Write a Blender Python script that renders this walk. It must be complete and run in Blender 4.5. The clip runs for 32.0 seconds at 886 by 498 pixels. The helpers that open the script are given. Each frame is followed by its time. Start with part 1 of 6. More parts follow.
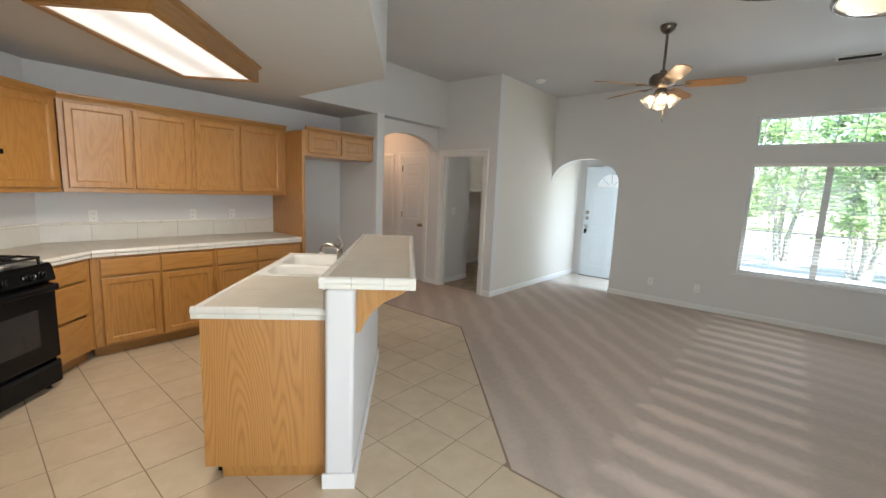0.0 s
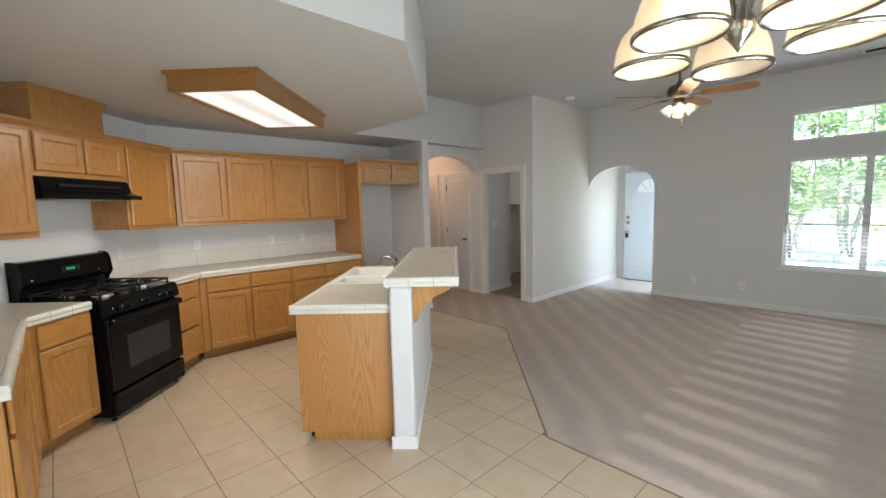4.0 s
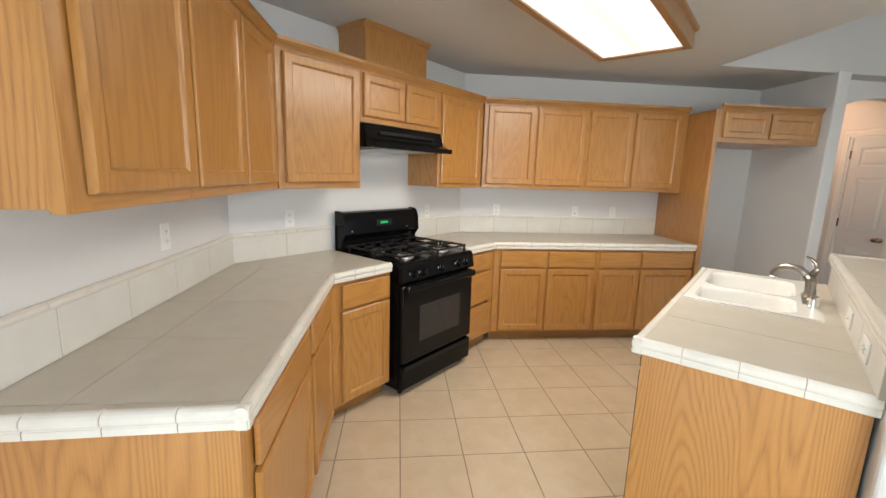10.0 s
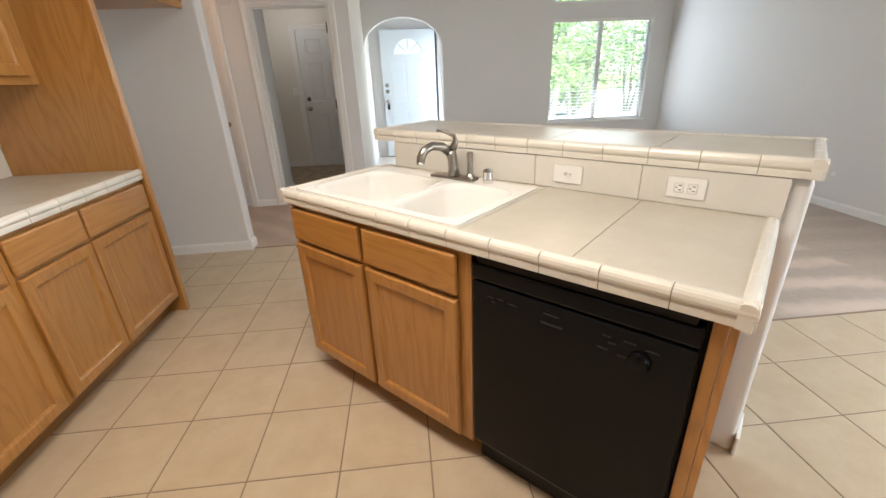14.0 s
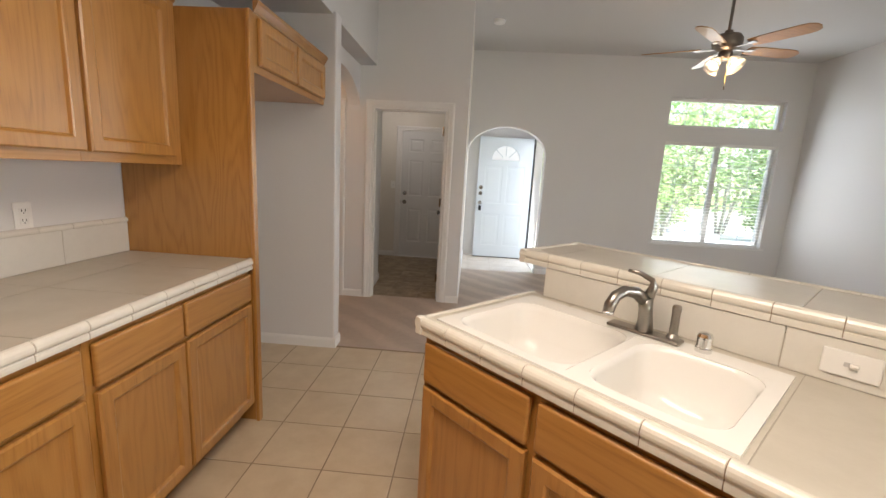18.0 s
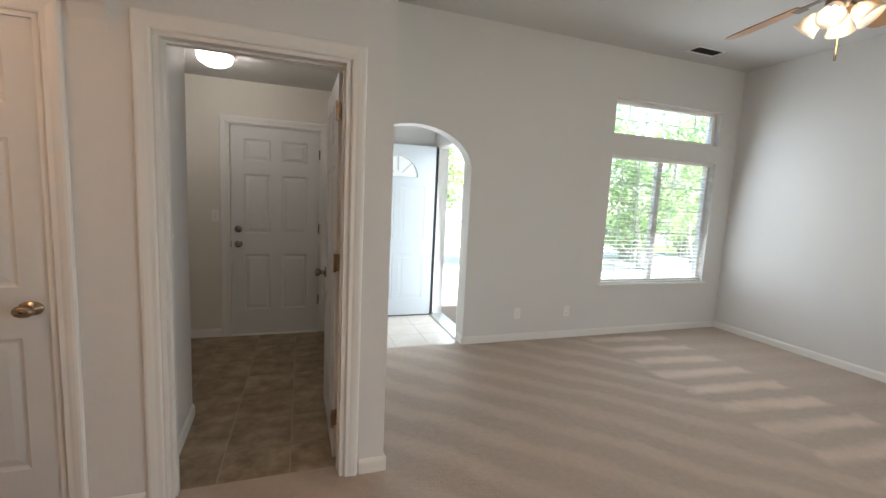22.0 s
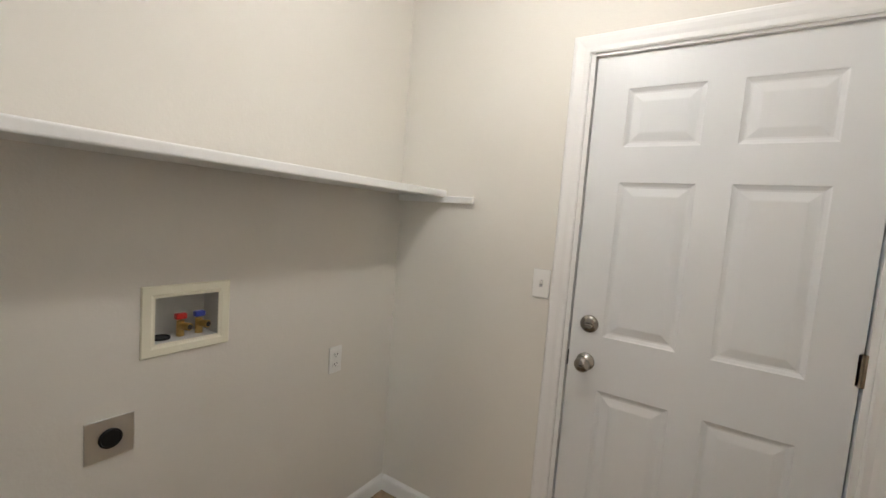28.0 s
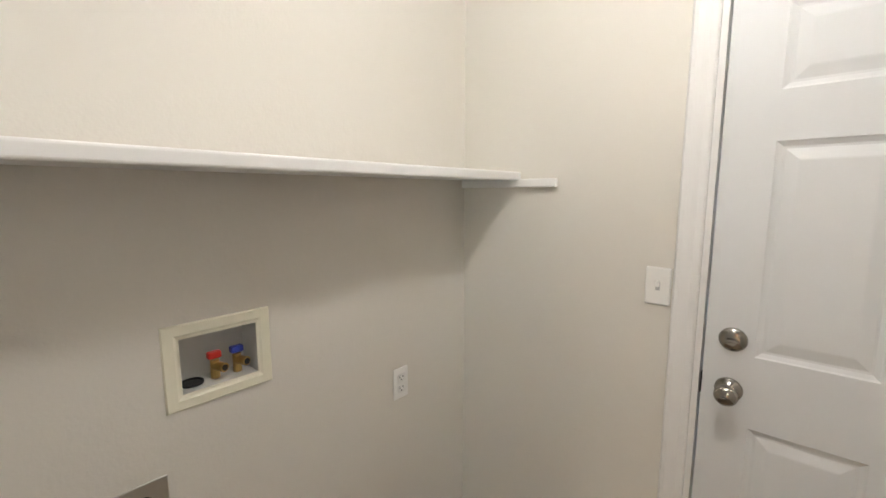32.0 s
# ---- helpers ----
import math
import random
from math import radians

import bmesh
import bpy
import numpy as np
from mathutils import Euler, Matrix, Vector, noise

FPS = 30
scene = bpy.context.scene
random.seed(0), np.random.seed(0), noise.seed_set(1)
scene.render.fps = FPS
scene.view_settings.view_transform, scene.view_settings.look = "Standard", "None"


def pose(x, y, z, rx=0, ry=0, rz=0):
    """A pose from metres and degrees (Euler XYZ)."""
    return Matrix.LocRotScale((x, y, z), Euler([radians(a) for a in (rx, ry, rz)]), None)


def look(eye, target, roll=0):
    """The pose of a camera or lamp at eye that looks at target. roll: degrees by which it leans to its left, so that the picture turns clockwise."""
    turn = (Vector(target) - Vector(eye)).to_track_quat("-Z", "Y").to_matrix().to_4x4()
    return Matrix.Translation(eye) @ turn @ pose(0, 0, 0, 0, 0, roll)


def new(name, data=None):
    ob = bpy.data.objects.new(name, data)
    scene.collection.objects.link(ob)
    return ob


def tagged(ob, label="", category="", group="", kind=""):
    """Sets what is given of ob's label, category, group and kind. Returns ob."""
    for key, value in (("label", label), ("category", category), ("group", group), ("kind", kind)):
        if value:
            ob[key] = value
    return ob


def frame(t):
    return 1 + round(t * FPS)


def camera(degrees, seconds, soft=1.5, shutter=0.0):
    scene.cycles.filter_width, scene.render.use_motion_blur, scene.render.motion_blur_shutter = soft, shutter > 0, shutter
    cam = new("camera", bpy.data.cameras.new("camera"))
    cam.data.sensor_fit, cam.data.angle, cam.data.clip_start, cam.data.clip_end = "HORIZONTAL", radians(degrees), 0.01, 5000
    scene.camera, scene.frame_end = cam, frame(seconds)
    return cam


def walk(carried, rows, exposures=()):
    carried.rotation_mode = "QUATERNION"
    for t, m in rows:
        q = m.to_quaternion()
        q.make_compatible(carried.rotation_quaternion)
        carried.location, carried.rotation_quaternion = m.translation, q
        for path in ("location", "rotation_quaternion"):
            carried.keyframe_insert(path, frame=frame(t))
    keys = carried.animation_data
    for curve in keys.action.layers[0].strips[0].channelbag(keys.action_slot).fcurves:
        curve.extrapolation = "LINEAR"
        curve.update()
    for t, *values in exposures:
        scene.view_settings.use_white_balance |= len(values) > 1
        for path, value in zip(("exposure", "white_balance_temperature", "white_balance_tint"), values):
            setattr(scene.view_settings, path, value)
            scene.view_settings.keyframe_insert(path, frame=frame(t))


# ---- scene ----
cam = camera(93.9, 32.0)
PATH = [
    (0, (0.524, 0.411, 1.527), (-0.752, 1.925, 1.241), 2.4),
    (0.5, (0.561, 0.307, 1.525), (-0.301, 2.095, 1.283), 0.5),
    (1, (0.713, 0.201, 1.525), (0.172, 2.111, 1.281), -0.3),
    (1.5, (0.857, 0.162, 1.525), (0.017, 1.967, 1.329), 0.3),
    (2, (0.971, 0.107, 1.54), (-0.071, 1.8, 1.32), 0.0),
    (2.5, (0.943, 0.058, 1.547), (-0.082, 1.759, 1.312), -0.5),
    (4.5, (0.897, 0.069, 1.522), (-0.743, 1.199, 1.346), -1.0),
    (5, (0.668, 0.056, 1.532), (-1.125, 0.929, 1.380), 0.2),
    (5.5, (0.472, 0.073, 1.528), (-1.448, 0.601, 1.351), 1.2),
    (6, (0.277, 0.198, 1.545), (-1.714, 0.296, 1.374), 2.0),
    (6.5, (0.096, 0.291, 1.542), (-1.892, 0.172, 1.357), 1.7),
    (7, (-0.083, 0.272, 1.521), (-2.070, 0.194, 1.310), 1.4),
    (7.5, (-0.145, 0.297, 1.519), (-2.122, 0.096, 1.287), 1.3),
    (8, (-0.165, 0.321, 1.513), (-2.131, 0.053, 1.264), 1.3),
    (8.5, (-0.165, 0.323, 1.509), (-2.125, 0.036, 1.235), 1.3),
    (9, (-0.169, 0.314, 1.505), (-2.130, 0.058, 1.204), 1.4),
    (9.5, (-0.196, 0.274, 1.496), (-2.161, 0.102, 1.171), 1.6),
    (10, (-0.276, 0.246, 1.478), (-2.233, 0.461, 1.126), 1.8),
    (10.5, (-0.532, 0.301, 1.475), (-2.350, 1.101, 1.235), 4.5),
    (11, (-0.816, 0.347, 1.501), (-2.452, 1.473, 1.266), 1.0),
    (11.5, (-1.151, 0.303, 1.485), (-2.202, 1.971, 1.150), -3.2),
    (12, (-1.425, 0.349, 1.448), (-2.157, 2.163, 1.032), -3.3),
    (12.5, (-1.664, 0.471, 1.396), (-2.112, 2.332, 0.815), -2.6),
    (13, (-1.929, 0.407, 1.368), (-1.828, 2.274, 0.659), -3.1),
    (13.5, (-2.114, 0.396, 1.344), (-1.842, 2.249, 0.640), -1.3),
    (14, (-2.258, 0.488, 1.345), (-2.104, 2.325, 0.5685), -2.3),
    (14.5, (-2.222, 0.507, 1.304), (-1.898, 2.315, 0.515), -0.5),
    (16.5, (-2.445, 0.494, 1.378), (-1.821, 2.276, 0.718), -2.5),
    (17, (-2.525, 0.510, 1.367), (-2.083, 2.378, 0.807), -1.5),
    (17.5, (-2.549, 0.703, 1.272), (-2.415, 2.655, 0.856), 0.4),
    (18, (-2.646, 0.94, 1.404), (-2.756, 2.905, 1.046), 3.2),
    (18.5, (-2.792, 1.165, 1.365), (-2.684, 3.147, 1.123), 1.5),
    (19, (-2.981, 1.417, 1.407), (-2.968, 3.408, 1.21), 1.8),
    (19.5, (-3.052, 1.758, 1.412), (-3.281, 3.731, 1.177), -0.4),
    (20, (-3.153, 2.123, 1.418), (-3.119, 4.114, 1.229), 0.8),
    (20.5, (-3.185, 2.436, 1.419), (-3.045, 4.419, 1.197), 0.7),
    (21, (-3.107, 2.734, 1.425), (-2.907, 4.702, 1.131), 1.1),
    (21.5, (-3.081, 3.039, 1.412), (-2.412, 4.913, 1.217), 3.1),
    (22, (-3.124, 3.323, 1.435), (-2.48, 5.201, 1.199), 2.8),
    (22.5, (-3.123, 3.633, 1.439), (-2.978, 5.611, 1.18), 1.7),
    (23, (-3.164, 3.942, 1.43), (-3.112, 5.929, 1.205), 2.3),
    (23.5, (-3.25, 4.239, 1.428), (-3.082, 6.224, 1.246), 1.0),
    (24, (-3.26, 4.535, 1.444), (-3.497, 6.511, 1.246), 0.1),
    (24.3, (-3.246, 4.709, 1.430), (-3.688, 6.651, 1.240), 1.0),
    (24.5, (-3.267, 4.821, 1.409), (-3.733, 6.760, 1.258), 1.4),
    (26.5, (-3.405, 5.805, 1.437), (-3.998, 7.713, 1.336), 6.1),
    (27, (-3.392, 5.966, 1.436), (-4.19, 7.793, 1.273), 7.9),
    (27.5, (-3.341, 6.065, 1.432), (-4.397, 7.757, 1.284), 6.6),
    (28, (-3.35, 6.125, 1.419), (-4.435, 7.798, 1.263), 4.4),
    (28.5, (-3.352, 6.127, 1.419), (-4.449, 7.79, 1.248), 4.2),
    (29, (-3.35, 6.133, 1.404), (-4.48, 7.771, 1.199), 3.4),
    (29.5, (-3.361, 6.141, 1.374), (-4.434, 7.793, 1.03), 1.9),
    (30, (-3.373, 6.156, 1.298), (-4.364, 7.777, 0.672), -0.8),
    (30.5, (-3.383, 6.169, 1.263), (-4.373, 7.746, 0.532), -2.9),
    (31, (-3.4, 6.182, 1.268), (-4.394, 7.789, 0.613), -3.4),
    (31.4, (-3.465, 6.227, 1.377), (-4.445, 7.919, 0.957), -3.4),
    (31.5, (-3.485, 6.233, 1.399), (-4.483, 7.927, 1.03), -2.5),
    (32, (-3.58, 6.37, 1.461), (-4.891, 7.857, 1.194), -0.1),
]
walk(cam, [(t, look(eye, target, roll)) for t, eye, target, roll in PATH],
     [(0, 2.42, 6350, 11), (1, 2.3, 6250, 11), (2.5, 2.28, 6150, 11), (5, 2.52, 6250, 10), (7, 2.62, 6250, 10), (10, 2.8, 6300, 11), (11, 2.76, 6250, 11), (12, 2.52, 6150, 13), (13, 2.6, 6150, 13), (14.5, 2.86, 6600, 13), (17, 2.66, 7150, 17),
      (18, 2.6, 6850, 17), (19, 2.6, 6750, 17), (20, 2.8, 6650, 15), (22, 2.6, 6600, 13), (23, 2.66, 6400, 11), (24, 3.12, 6200, 10), (24.5, 3.4, 6150, 10), (26.5, 4.0, 6250, 11), (28.5, 4.16, 6250, 11), (30, 4.54, 6350, 11),
      (31, 4.8, 6350, 11), (32, 4.34, 6300, 11)])

# ---------------------------------------------------------------- light
world = bpy.data.worlds.new("sky")
scene.world = world
world.use_nodes = True
_wn = world.node_tree.nodes
_sky = _wn.new("ShaderNodeTexSky")
_sky.sky_type, _sky.sun_disc = "NISHITA", False
_sky.sun_elevation, _sky.sun_rotation = radians(56), radians(128)
world.node_tree.links.new(_sky.outputs[0], _wn["Background"].inputs["Color"])
_wn["Background"].inputs["Strength"].default_value = 0.15


def lamp(name, kind, energy, colour, m, **values):
    data = bpy.data.lights.new(name, kind)
    data.energy, data.color = energy, colour
    if kind == "AREA":
        data.shape = "RECTANGLE"
        data.size, data.size_y = values["size"]
    elif kind == "SUN":
        data.angle = values["angle"]
    else:
        data.shadow_soft_size = values["size"]
    ob = new(name, data)
    ob.matrix_world = m
    return ob


# the kitchen light box hangs on the slant of the range corner
FACE_RANGE_LAMP = pose(0, 0, 0, 0, 0, 135) @ pose(2.825, 0.87, 2.44 - .134)
lamp("sun", "SUN", 5.0, (1.0, 0.95, 0.87), look((0, 0, 0), (-0.45, 0.35, -0.85)), angle=radians(0.5))
lamp("front_window_daylight", "AREA", 4.2, (0.82, 0.93, 1.0), look((0.76, 7.0, 1.55), (0.76, 0, 0.4)), size=(1.45, 1.9))
lamp("east_window_daylight", "AREA", 11.4, (0.91, 0.96, 1.0), look((1.78, 1.05, 1.4), (-4, 1.15, 0.3)), size=(1.5, 1.4))
# added at the unseen south door to brighten the carpet and east wall
lamp("added_south_daylight", "AREA", 2.0, (0.95, 0.975, 1.0), look((0.55, -0.72, 1.05), (0.7, 4, 0.6)), size=(1.7, 1.95))
lamp("kitchen_tubes", "AREA", 5.2, (1.0, 0.9, 0.75), FACE_RANGE_LAMP, size=(1.28, 0.5))
lamp("entry_daylight", "AREA", 2.5, (0.8, 0.92, 1.0), look((-1.52, 7.66, 1.05), (-5, 7.66, 0.8)), size=(0.8, 1.9))

# ---------------------------------------------------------------- helpers


def mesh_of(bm, name, smooth=False):
    data = bpy.data.meshes.new(name)
    bm.normal_update()
    bm.to_mesh(data)
    bm.free()
    if smooth:
        for p in data.polygons:
            p.use_smooth = True
    return data


def part(name, bm, material, parent=None, label="", smooth=False):
    ob = new(name, mesh_of(bm, name, smooth))
    ob.data.materials.append(material)
    if parent is not None:
        ob.parent = parent
    if label:
        ob["label"] = label
    return ob


def thing(name, m, label, category, group=""):
    ob = new(name)
    ob.empty_display_size = 0.1
    ob.matrix_world = m
    return tagged(ob, label, category, group)


def structure(name, bm, material, label=""):
    ob = part(name, bm, material)
    return tagged(ob, label, "", "", "structure")


def box(bm, x0, x1, y0, y1, z0, z1, bevel=0.0, segments=2):
    vs = [bm.verts.new((x, y, z)) for x in (x0, x1) for y in (y0, y1) for z in (z0, z1)]
    fs = [bm.faces.new([vs[i] for i in q]) for q in
          ((0, 1, 3, 2), (4, 6, 7, 5), (0, 4, 5, 1), (2, 3, 7, 6), (0, 2, 6, 4), (1, 5, 7, 3))]
    if bevel:
        edges = list({e for f in fs for e in f.edges})
        bmesh.ops.bevel(bm, geom=edges, offset=bevel, segments=segments, affect="EDGES", profile=0.5)
    return vs


def block(x0, x1, y0, y1, z0, z1, bevel=0.0, segments=2):
    bm = bmesh.new()
    box(bm, x0, x1, y0, y1, z0, z1, bevel, segments)
    return bm


def blocks(*rows, bevel=0.0):
    bm = bmesh.new()
    for r in rows:
        box(bm, *r, bevel=bevel)
    return bm


def prism(points, z0, z1):
    """A flat polygon in plan, raised from z0 to z1."""
    bm = bmesh.new()
    low = [bm.verts.new((x, y, z0)) for x, y in points]
    top = [bm.verts.new((x, y, z1)) for x, y in points]
    n = len(points)
    bm.faces.new(top)
    bm.faces.new(list(reversed(low)))
    for i in range(n):
        bm.faces.new((low[i], low[(i + 1) % n], top[(i + 1) % n], top[i]))
    bmesh.ops.recalc_face_normals(bm, faces=bm.faces)
    return bm


def slab(profile, axis, a0, a1):
    """A profile (u, z) pushed along an axis: axis 'x' reads u as y, axis 'y' reads u as x."""
    bm = bmesh.new()
    def at(u, z, a):
        return (a, u, z) if axis == "x" else (u, a, z)
    low = [bm.verts.new(at(u, z, a0)) for u, z in profile]
    top = [bm.verts.new(at(u, z, a1)) for u, z in profile]
    n = len(profile)
    bm.faces.new(top)
    bm.faces.new(list(reversed(low)))
    for i in range(n):
        bm.faces.new((low[i], low[(i + 1) % n], top[(i + 1) % n], top[i]))
    bmesh.ops.recalc_face_normals(bm, faces=bm.faces)
    return bm


def arched(u0, u1, spring, rise, top, n=20):
    """The profile of a wall above an arched opening."""
    mid, half = (u0 + u1) / 2, (u1 - u0) / 2
    pts = [(u0, top), (u0, spring)]
    for i in range(1, n):
        a = math.pi * (1 - i / n)
        pts.append((mid + half * math.cos(a), spring + rise * math.sin(a)))
    return pts + [(u1, spring), (u1, top)]


def lathe(profile, n=24, m=Matrix.Identity(4)):
    """A profile of (radius, z) spun round the z axis."""
    bm = bmesh.new()
    rings = []
    for r, z in profile:
        if r < 1e-5:
            rings.append([bm.verts.new(m @ Vector((0, 0, z)))])
        else:
            rings.append([bm.verts.new(m @ Vector((r * math.cos(2 * math.pi * i / n), r * math.sin(2 * math.pi * i / n), z))) for i in range(n)])
    for a, b in zip(rings, rings[1:]):
        for i in range(n):
            j = (i + 1) % n
            if len(a) == 1 and len(b) > 1:
                bm.faces.new((a[0], b[i], b[j]))
            elif len(b) == 1 and len(a) > 1:
                bm.faces.new((a[i], a[j], b[0]))
            elif len(a) > 1:
                bm.faces.new((a[i], a[j], b[j], b[i]))
    bmesh.ops.recalc_face_normals(bm, faces=bm.faces)
    return bm


def tube(path, r, n=10):
    """A round bar along points; r is one radius or one for each point."""
    bm = bmesh.new()
    pts = [Vector(p) for p in path]
    rs = r if isinstance(r, (list, tuple)) else [r] * len(pts)
    rings, side = [], None
    for i, p in enumerate(pts):
        d = (pts[min(i + 1, len(pts) - 1)] - pts[max(i - 1, 0)]).normalized()
        if side is None:
            side = d.orthogonal().normalized()
        side = (side - d * side.dot(d)).normalized()
        up = d.cross(side)
        rings.append([bm.verts.new(p + rs[i] * (side * math.cos(2 * math.pi * k / n) + up * math.sin(2 * math.pi * k / n))) for k in range(n)])
    for a, b in zip(rings, rings[1:]):
        for k in range(n):
            bm.faces.new((a[k], a[(k + 1) % n], b[(k + 1) % n], b[k]))
    bm.faces.new(rings[0])
    bm.faces.new(list(reversed(rings[-1])))
    bmesh.ops.recalc_face_normals(bm, faces=bm.faces)
    return bm


# ---------------------------------------------------------------- materials


def material(name, rough=0.6, metal=0.0, colour=(0.8, 0.8, 0.8), spec=0.5):
    m = bpy.data.materials.new(name)
    m.use_nodes = True
    b = m.node_tree.nodes["Principled BSDF"]
    b.inputs["Base Color"].default_value = (*colour, 1)
    b.inputs["Roughness"].default_value = rough
    b.inputs["Metallic"].default_value = metal
    b.inputs["Specular IOR Level"].default_value = spec
    return m


class Nodes:
    """Short words for wiring a node material."""
    def __init__(self, m):
        self.m, self.t = m, m.node_tree
        self.b = self.t.nodes["Principled BSDF"]

    def put(self, kind, **sockets):
        n = self.t.nodes.new("ShaderNode" + kind)
        for k, v in sockets.items():
            k = k.replace("_", " ")
            if hasattr(v, "is_output"):
                self.t.links.new(v, n.inputs[k])
            else:
                n.inputs[k].default_value = v
        return n

    def link(self, a, b):
        self.t.links.new(a, b)

    def where(self, scale=(1, 1, 1), rotate=(0, 0, 0), shuffle=False):
        c = self.put("TexCoord").outputs["Object"]
        if shuffle:
            r = self.put("ObjectInfo").outputs["Random"]
            v = self.t.nodes.new("ShaderNodeCombineXYZ")
            mul = self.math("MULTIPLY", r, 37.0)
            for i in range(3):
                self.link(mul, v.inputs[i])
            add = self.t.nodes.new("ShaderNodeVectorMath")
            self.link(c, add.inputs[0])
            self.link(v.outputs[0], add.inputs[1])
            c = add.outputs[0]
        mp = self.t.nodes.new("ShaderNodeMapping")
        self.link(c, mp.inputs["Vector"])
        mp.inputs["Scale"].default_value = scale
        mp.inputs["Rotation"].default_value = rotate
        return mp.outputs[0]

    def noise(self, vec, scale, detail=4.0, rough=0.55):
        n = self.put("TexNoise", Scale=scale, Detail=detail, Roughness=rough)
        self.link(vec, n.inputs["Vector"])
        return n.outputs["Fac"]

    def math(self, op, a, b=0.0, c=0.0):
        n = self.t.nodes.new("ShaderNodeMath")
        n.operation = op
        for i, v in enumerate((a, b, c)):
            if hasattr(v, "is_output"):
                self.link(v, n.inputs[i])
            else:
                n.inputs[i].default_value = v
        return n.outputs[0]

    def ramp(self, fac, stops):
        n = self.t.nodes.new("ShaderNodeValToRGB")
        self.link(fac, n.inputs[0])
        e = n.color_ramp.elements
        while len(e) < len(stops):
            e.new(0.5)
        for el, (p, c) in zip(e, stops):
            el.position, el.color = p, (*c, 1)
        return n.outputs["Color"]

    def mix(self, fac, a, b, kind="MIX"):
        n = self.t.nodes.new("ShaderNodeMix")
        n.data_type, n.blend_type = "RGBA", kind
        for s, v in ((n.inputs[0], fac), (n.inputs[6], a), (n.inputs[7], b)):
            if hasattr(v, "is_output"):
                self.link(v, s)
            elif isinstance(v, tuple):
                s.default_value = (*v, 1)
            else:
                s.default_value = v
        return n.outputs[2]

    def bump(self, height, strength, distance=0.002):
        n = self.put("Bump", Strength=strength, Distance=distance)
        self.link(height, n.inputs["Height"])
        self.link(n.outputs[0], self.b.inputs["Normal"])

    def colour(self, c):
        self.link(c, self.b.inputs["Base Color"])

    def rough(self, fac, low, high):
        n = self.t.nodes.new("ShaderNodeMapRange")
        self.link(fac, n.inputs[0])
        n.inputs["To Min"].default_value, n.inputs["To Max"].default_value = low, high
        self.link(n.outputs[0], self.b.inputs["Roughness"])


def paint(name, colour, rough=0.75, texture=0.25, grain=130):
    m = material(name, rough, 0, colour, 0.3)
    k = Nodes(m)
    v = k.where()
    soft = k.noise(v, 1.3, 3)
    low = tuple(c * 0.955 for c in colour)
    k.colour(k.mix(soft, low, colour))
    orange = k.noise(v, grain, 3, 0.6)
    blot = k.noise(v, grain * 0.28, 2)
    k.bump(k.math("ADD", orange, k.math("MULTIPLY", blot, 1.4)), texture, 0.0016)
    return m


def oak(name, along="z", tone=1.0, bold=False):
    m = material(name, 0.34, 0, (0.45, 0.24, 0.09), 0.6)
    k = Nodes(m)
    axis = "xyz".index(along)
    def drawn(across, length):
        return tuple(length if i == axis else across for i in range(3))
    if bold:                            # flat-sawn veneer: long flames of dark late wood
        rings = k.noise(k.where(drawn(1.0, 0.1), shuffle=True), 3.0, 2.0, 0.45)
        rings = k.math("ADD", rings, k.math("MULTIPLY", k.noise(k.where(drawn(26.0, 5.0), shuffle=True), 1.0, 2), 0.006))
        wave = k.math("SINE", k.math("MULTIPLY", rings, 290.0))
        band = k.math("POWER", k.math("ADD", k.math("MULTIPLY", wave, 0.5), 0.5), 0.55)
        dark, half, pale, share = (0.3, 0.122, 0.026), (0.44, 0.202, 0.053), (0.56, 0.275, 0.084), 0.42
    else:
        rings = k.noise(k.where(drawn(1.0, 0.15), shuffle=True), 4.0, 2.8, 0.5)
        wave = k.math("SINE", k.math("MULTIPLY", rings, 120.0))
        band = k.math("POWER", k.math("ADD", k.math("MULTIPLY", wave, 0.5), 0.5), 0.7)
        dark, half, pale, share = (0.37, 0.155, 0.03), (0.48, 0.222, 0.051), (0.56, 0.28, 0.076), 0.36
    fine = k.noise(k.where(drawn(170.0, 4.0), shuffle=True), 1.0, 3, 0.6)
    pores = k.ramp(k.noise(k.where(drawn(240.0, 14.0), shuffle=True), 1.0, 2, 0.5), [(0.56, (0, 0, 0)), (0.72, (1, 1, 1))])
    patch = k.noise(k.where(drawn(1.2, 0.6), shuffle=True), 2.0, 2)
    level = k.math("ADD", k.math("MULTIPLY", band, share), k.math("MULTIPLY", fine, 1.05 - share))
    base = k.ramp(level, [(0.15, tuple(c * tone for c in dark)), (0.5, tuple(c * tone for c in half)), (0.88, tuple(c * tone for c in pale))])
    base = k.mix(k.math("MULTIPLY", patch, 0.5), base, tuple(c * tone for c in (0.47, 0.215, 0.045)), "MIX")
    k.colour(k.mix(k.math("MULTIPLY", pores, k.math("SUBTRACT", 0.36, k.math("MULTIPLY", band, 0.26))), base, tuple(c * tone for c in (0.21, 0.082, 0.018)), "MIX"))
    k.rough(fine, 0.27, 0.38)
    k.b.inputs["Coat Weight"].default_value = 0.5
    k.b.inputs["Coat Roughness"].default_value = 0.3
    k.bump(fine, 0.12, 0.001)
    return m


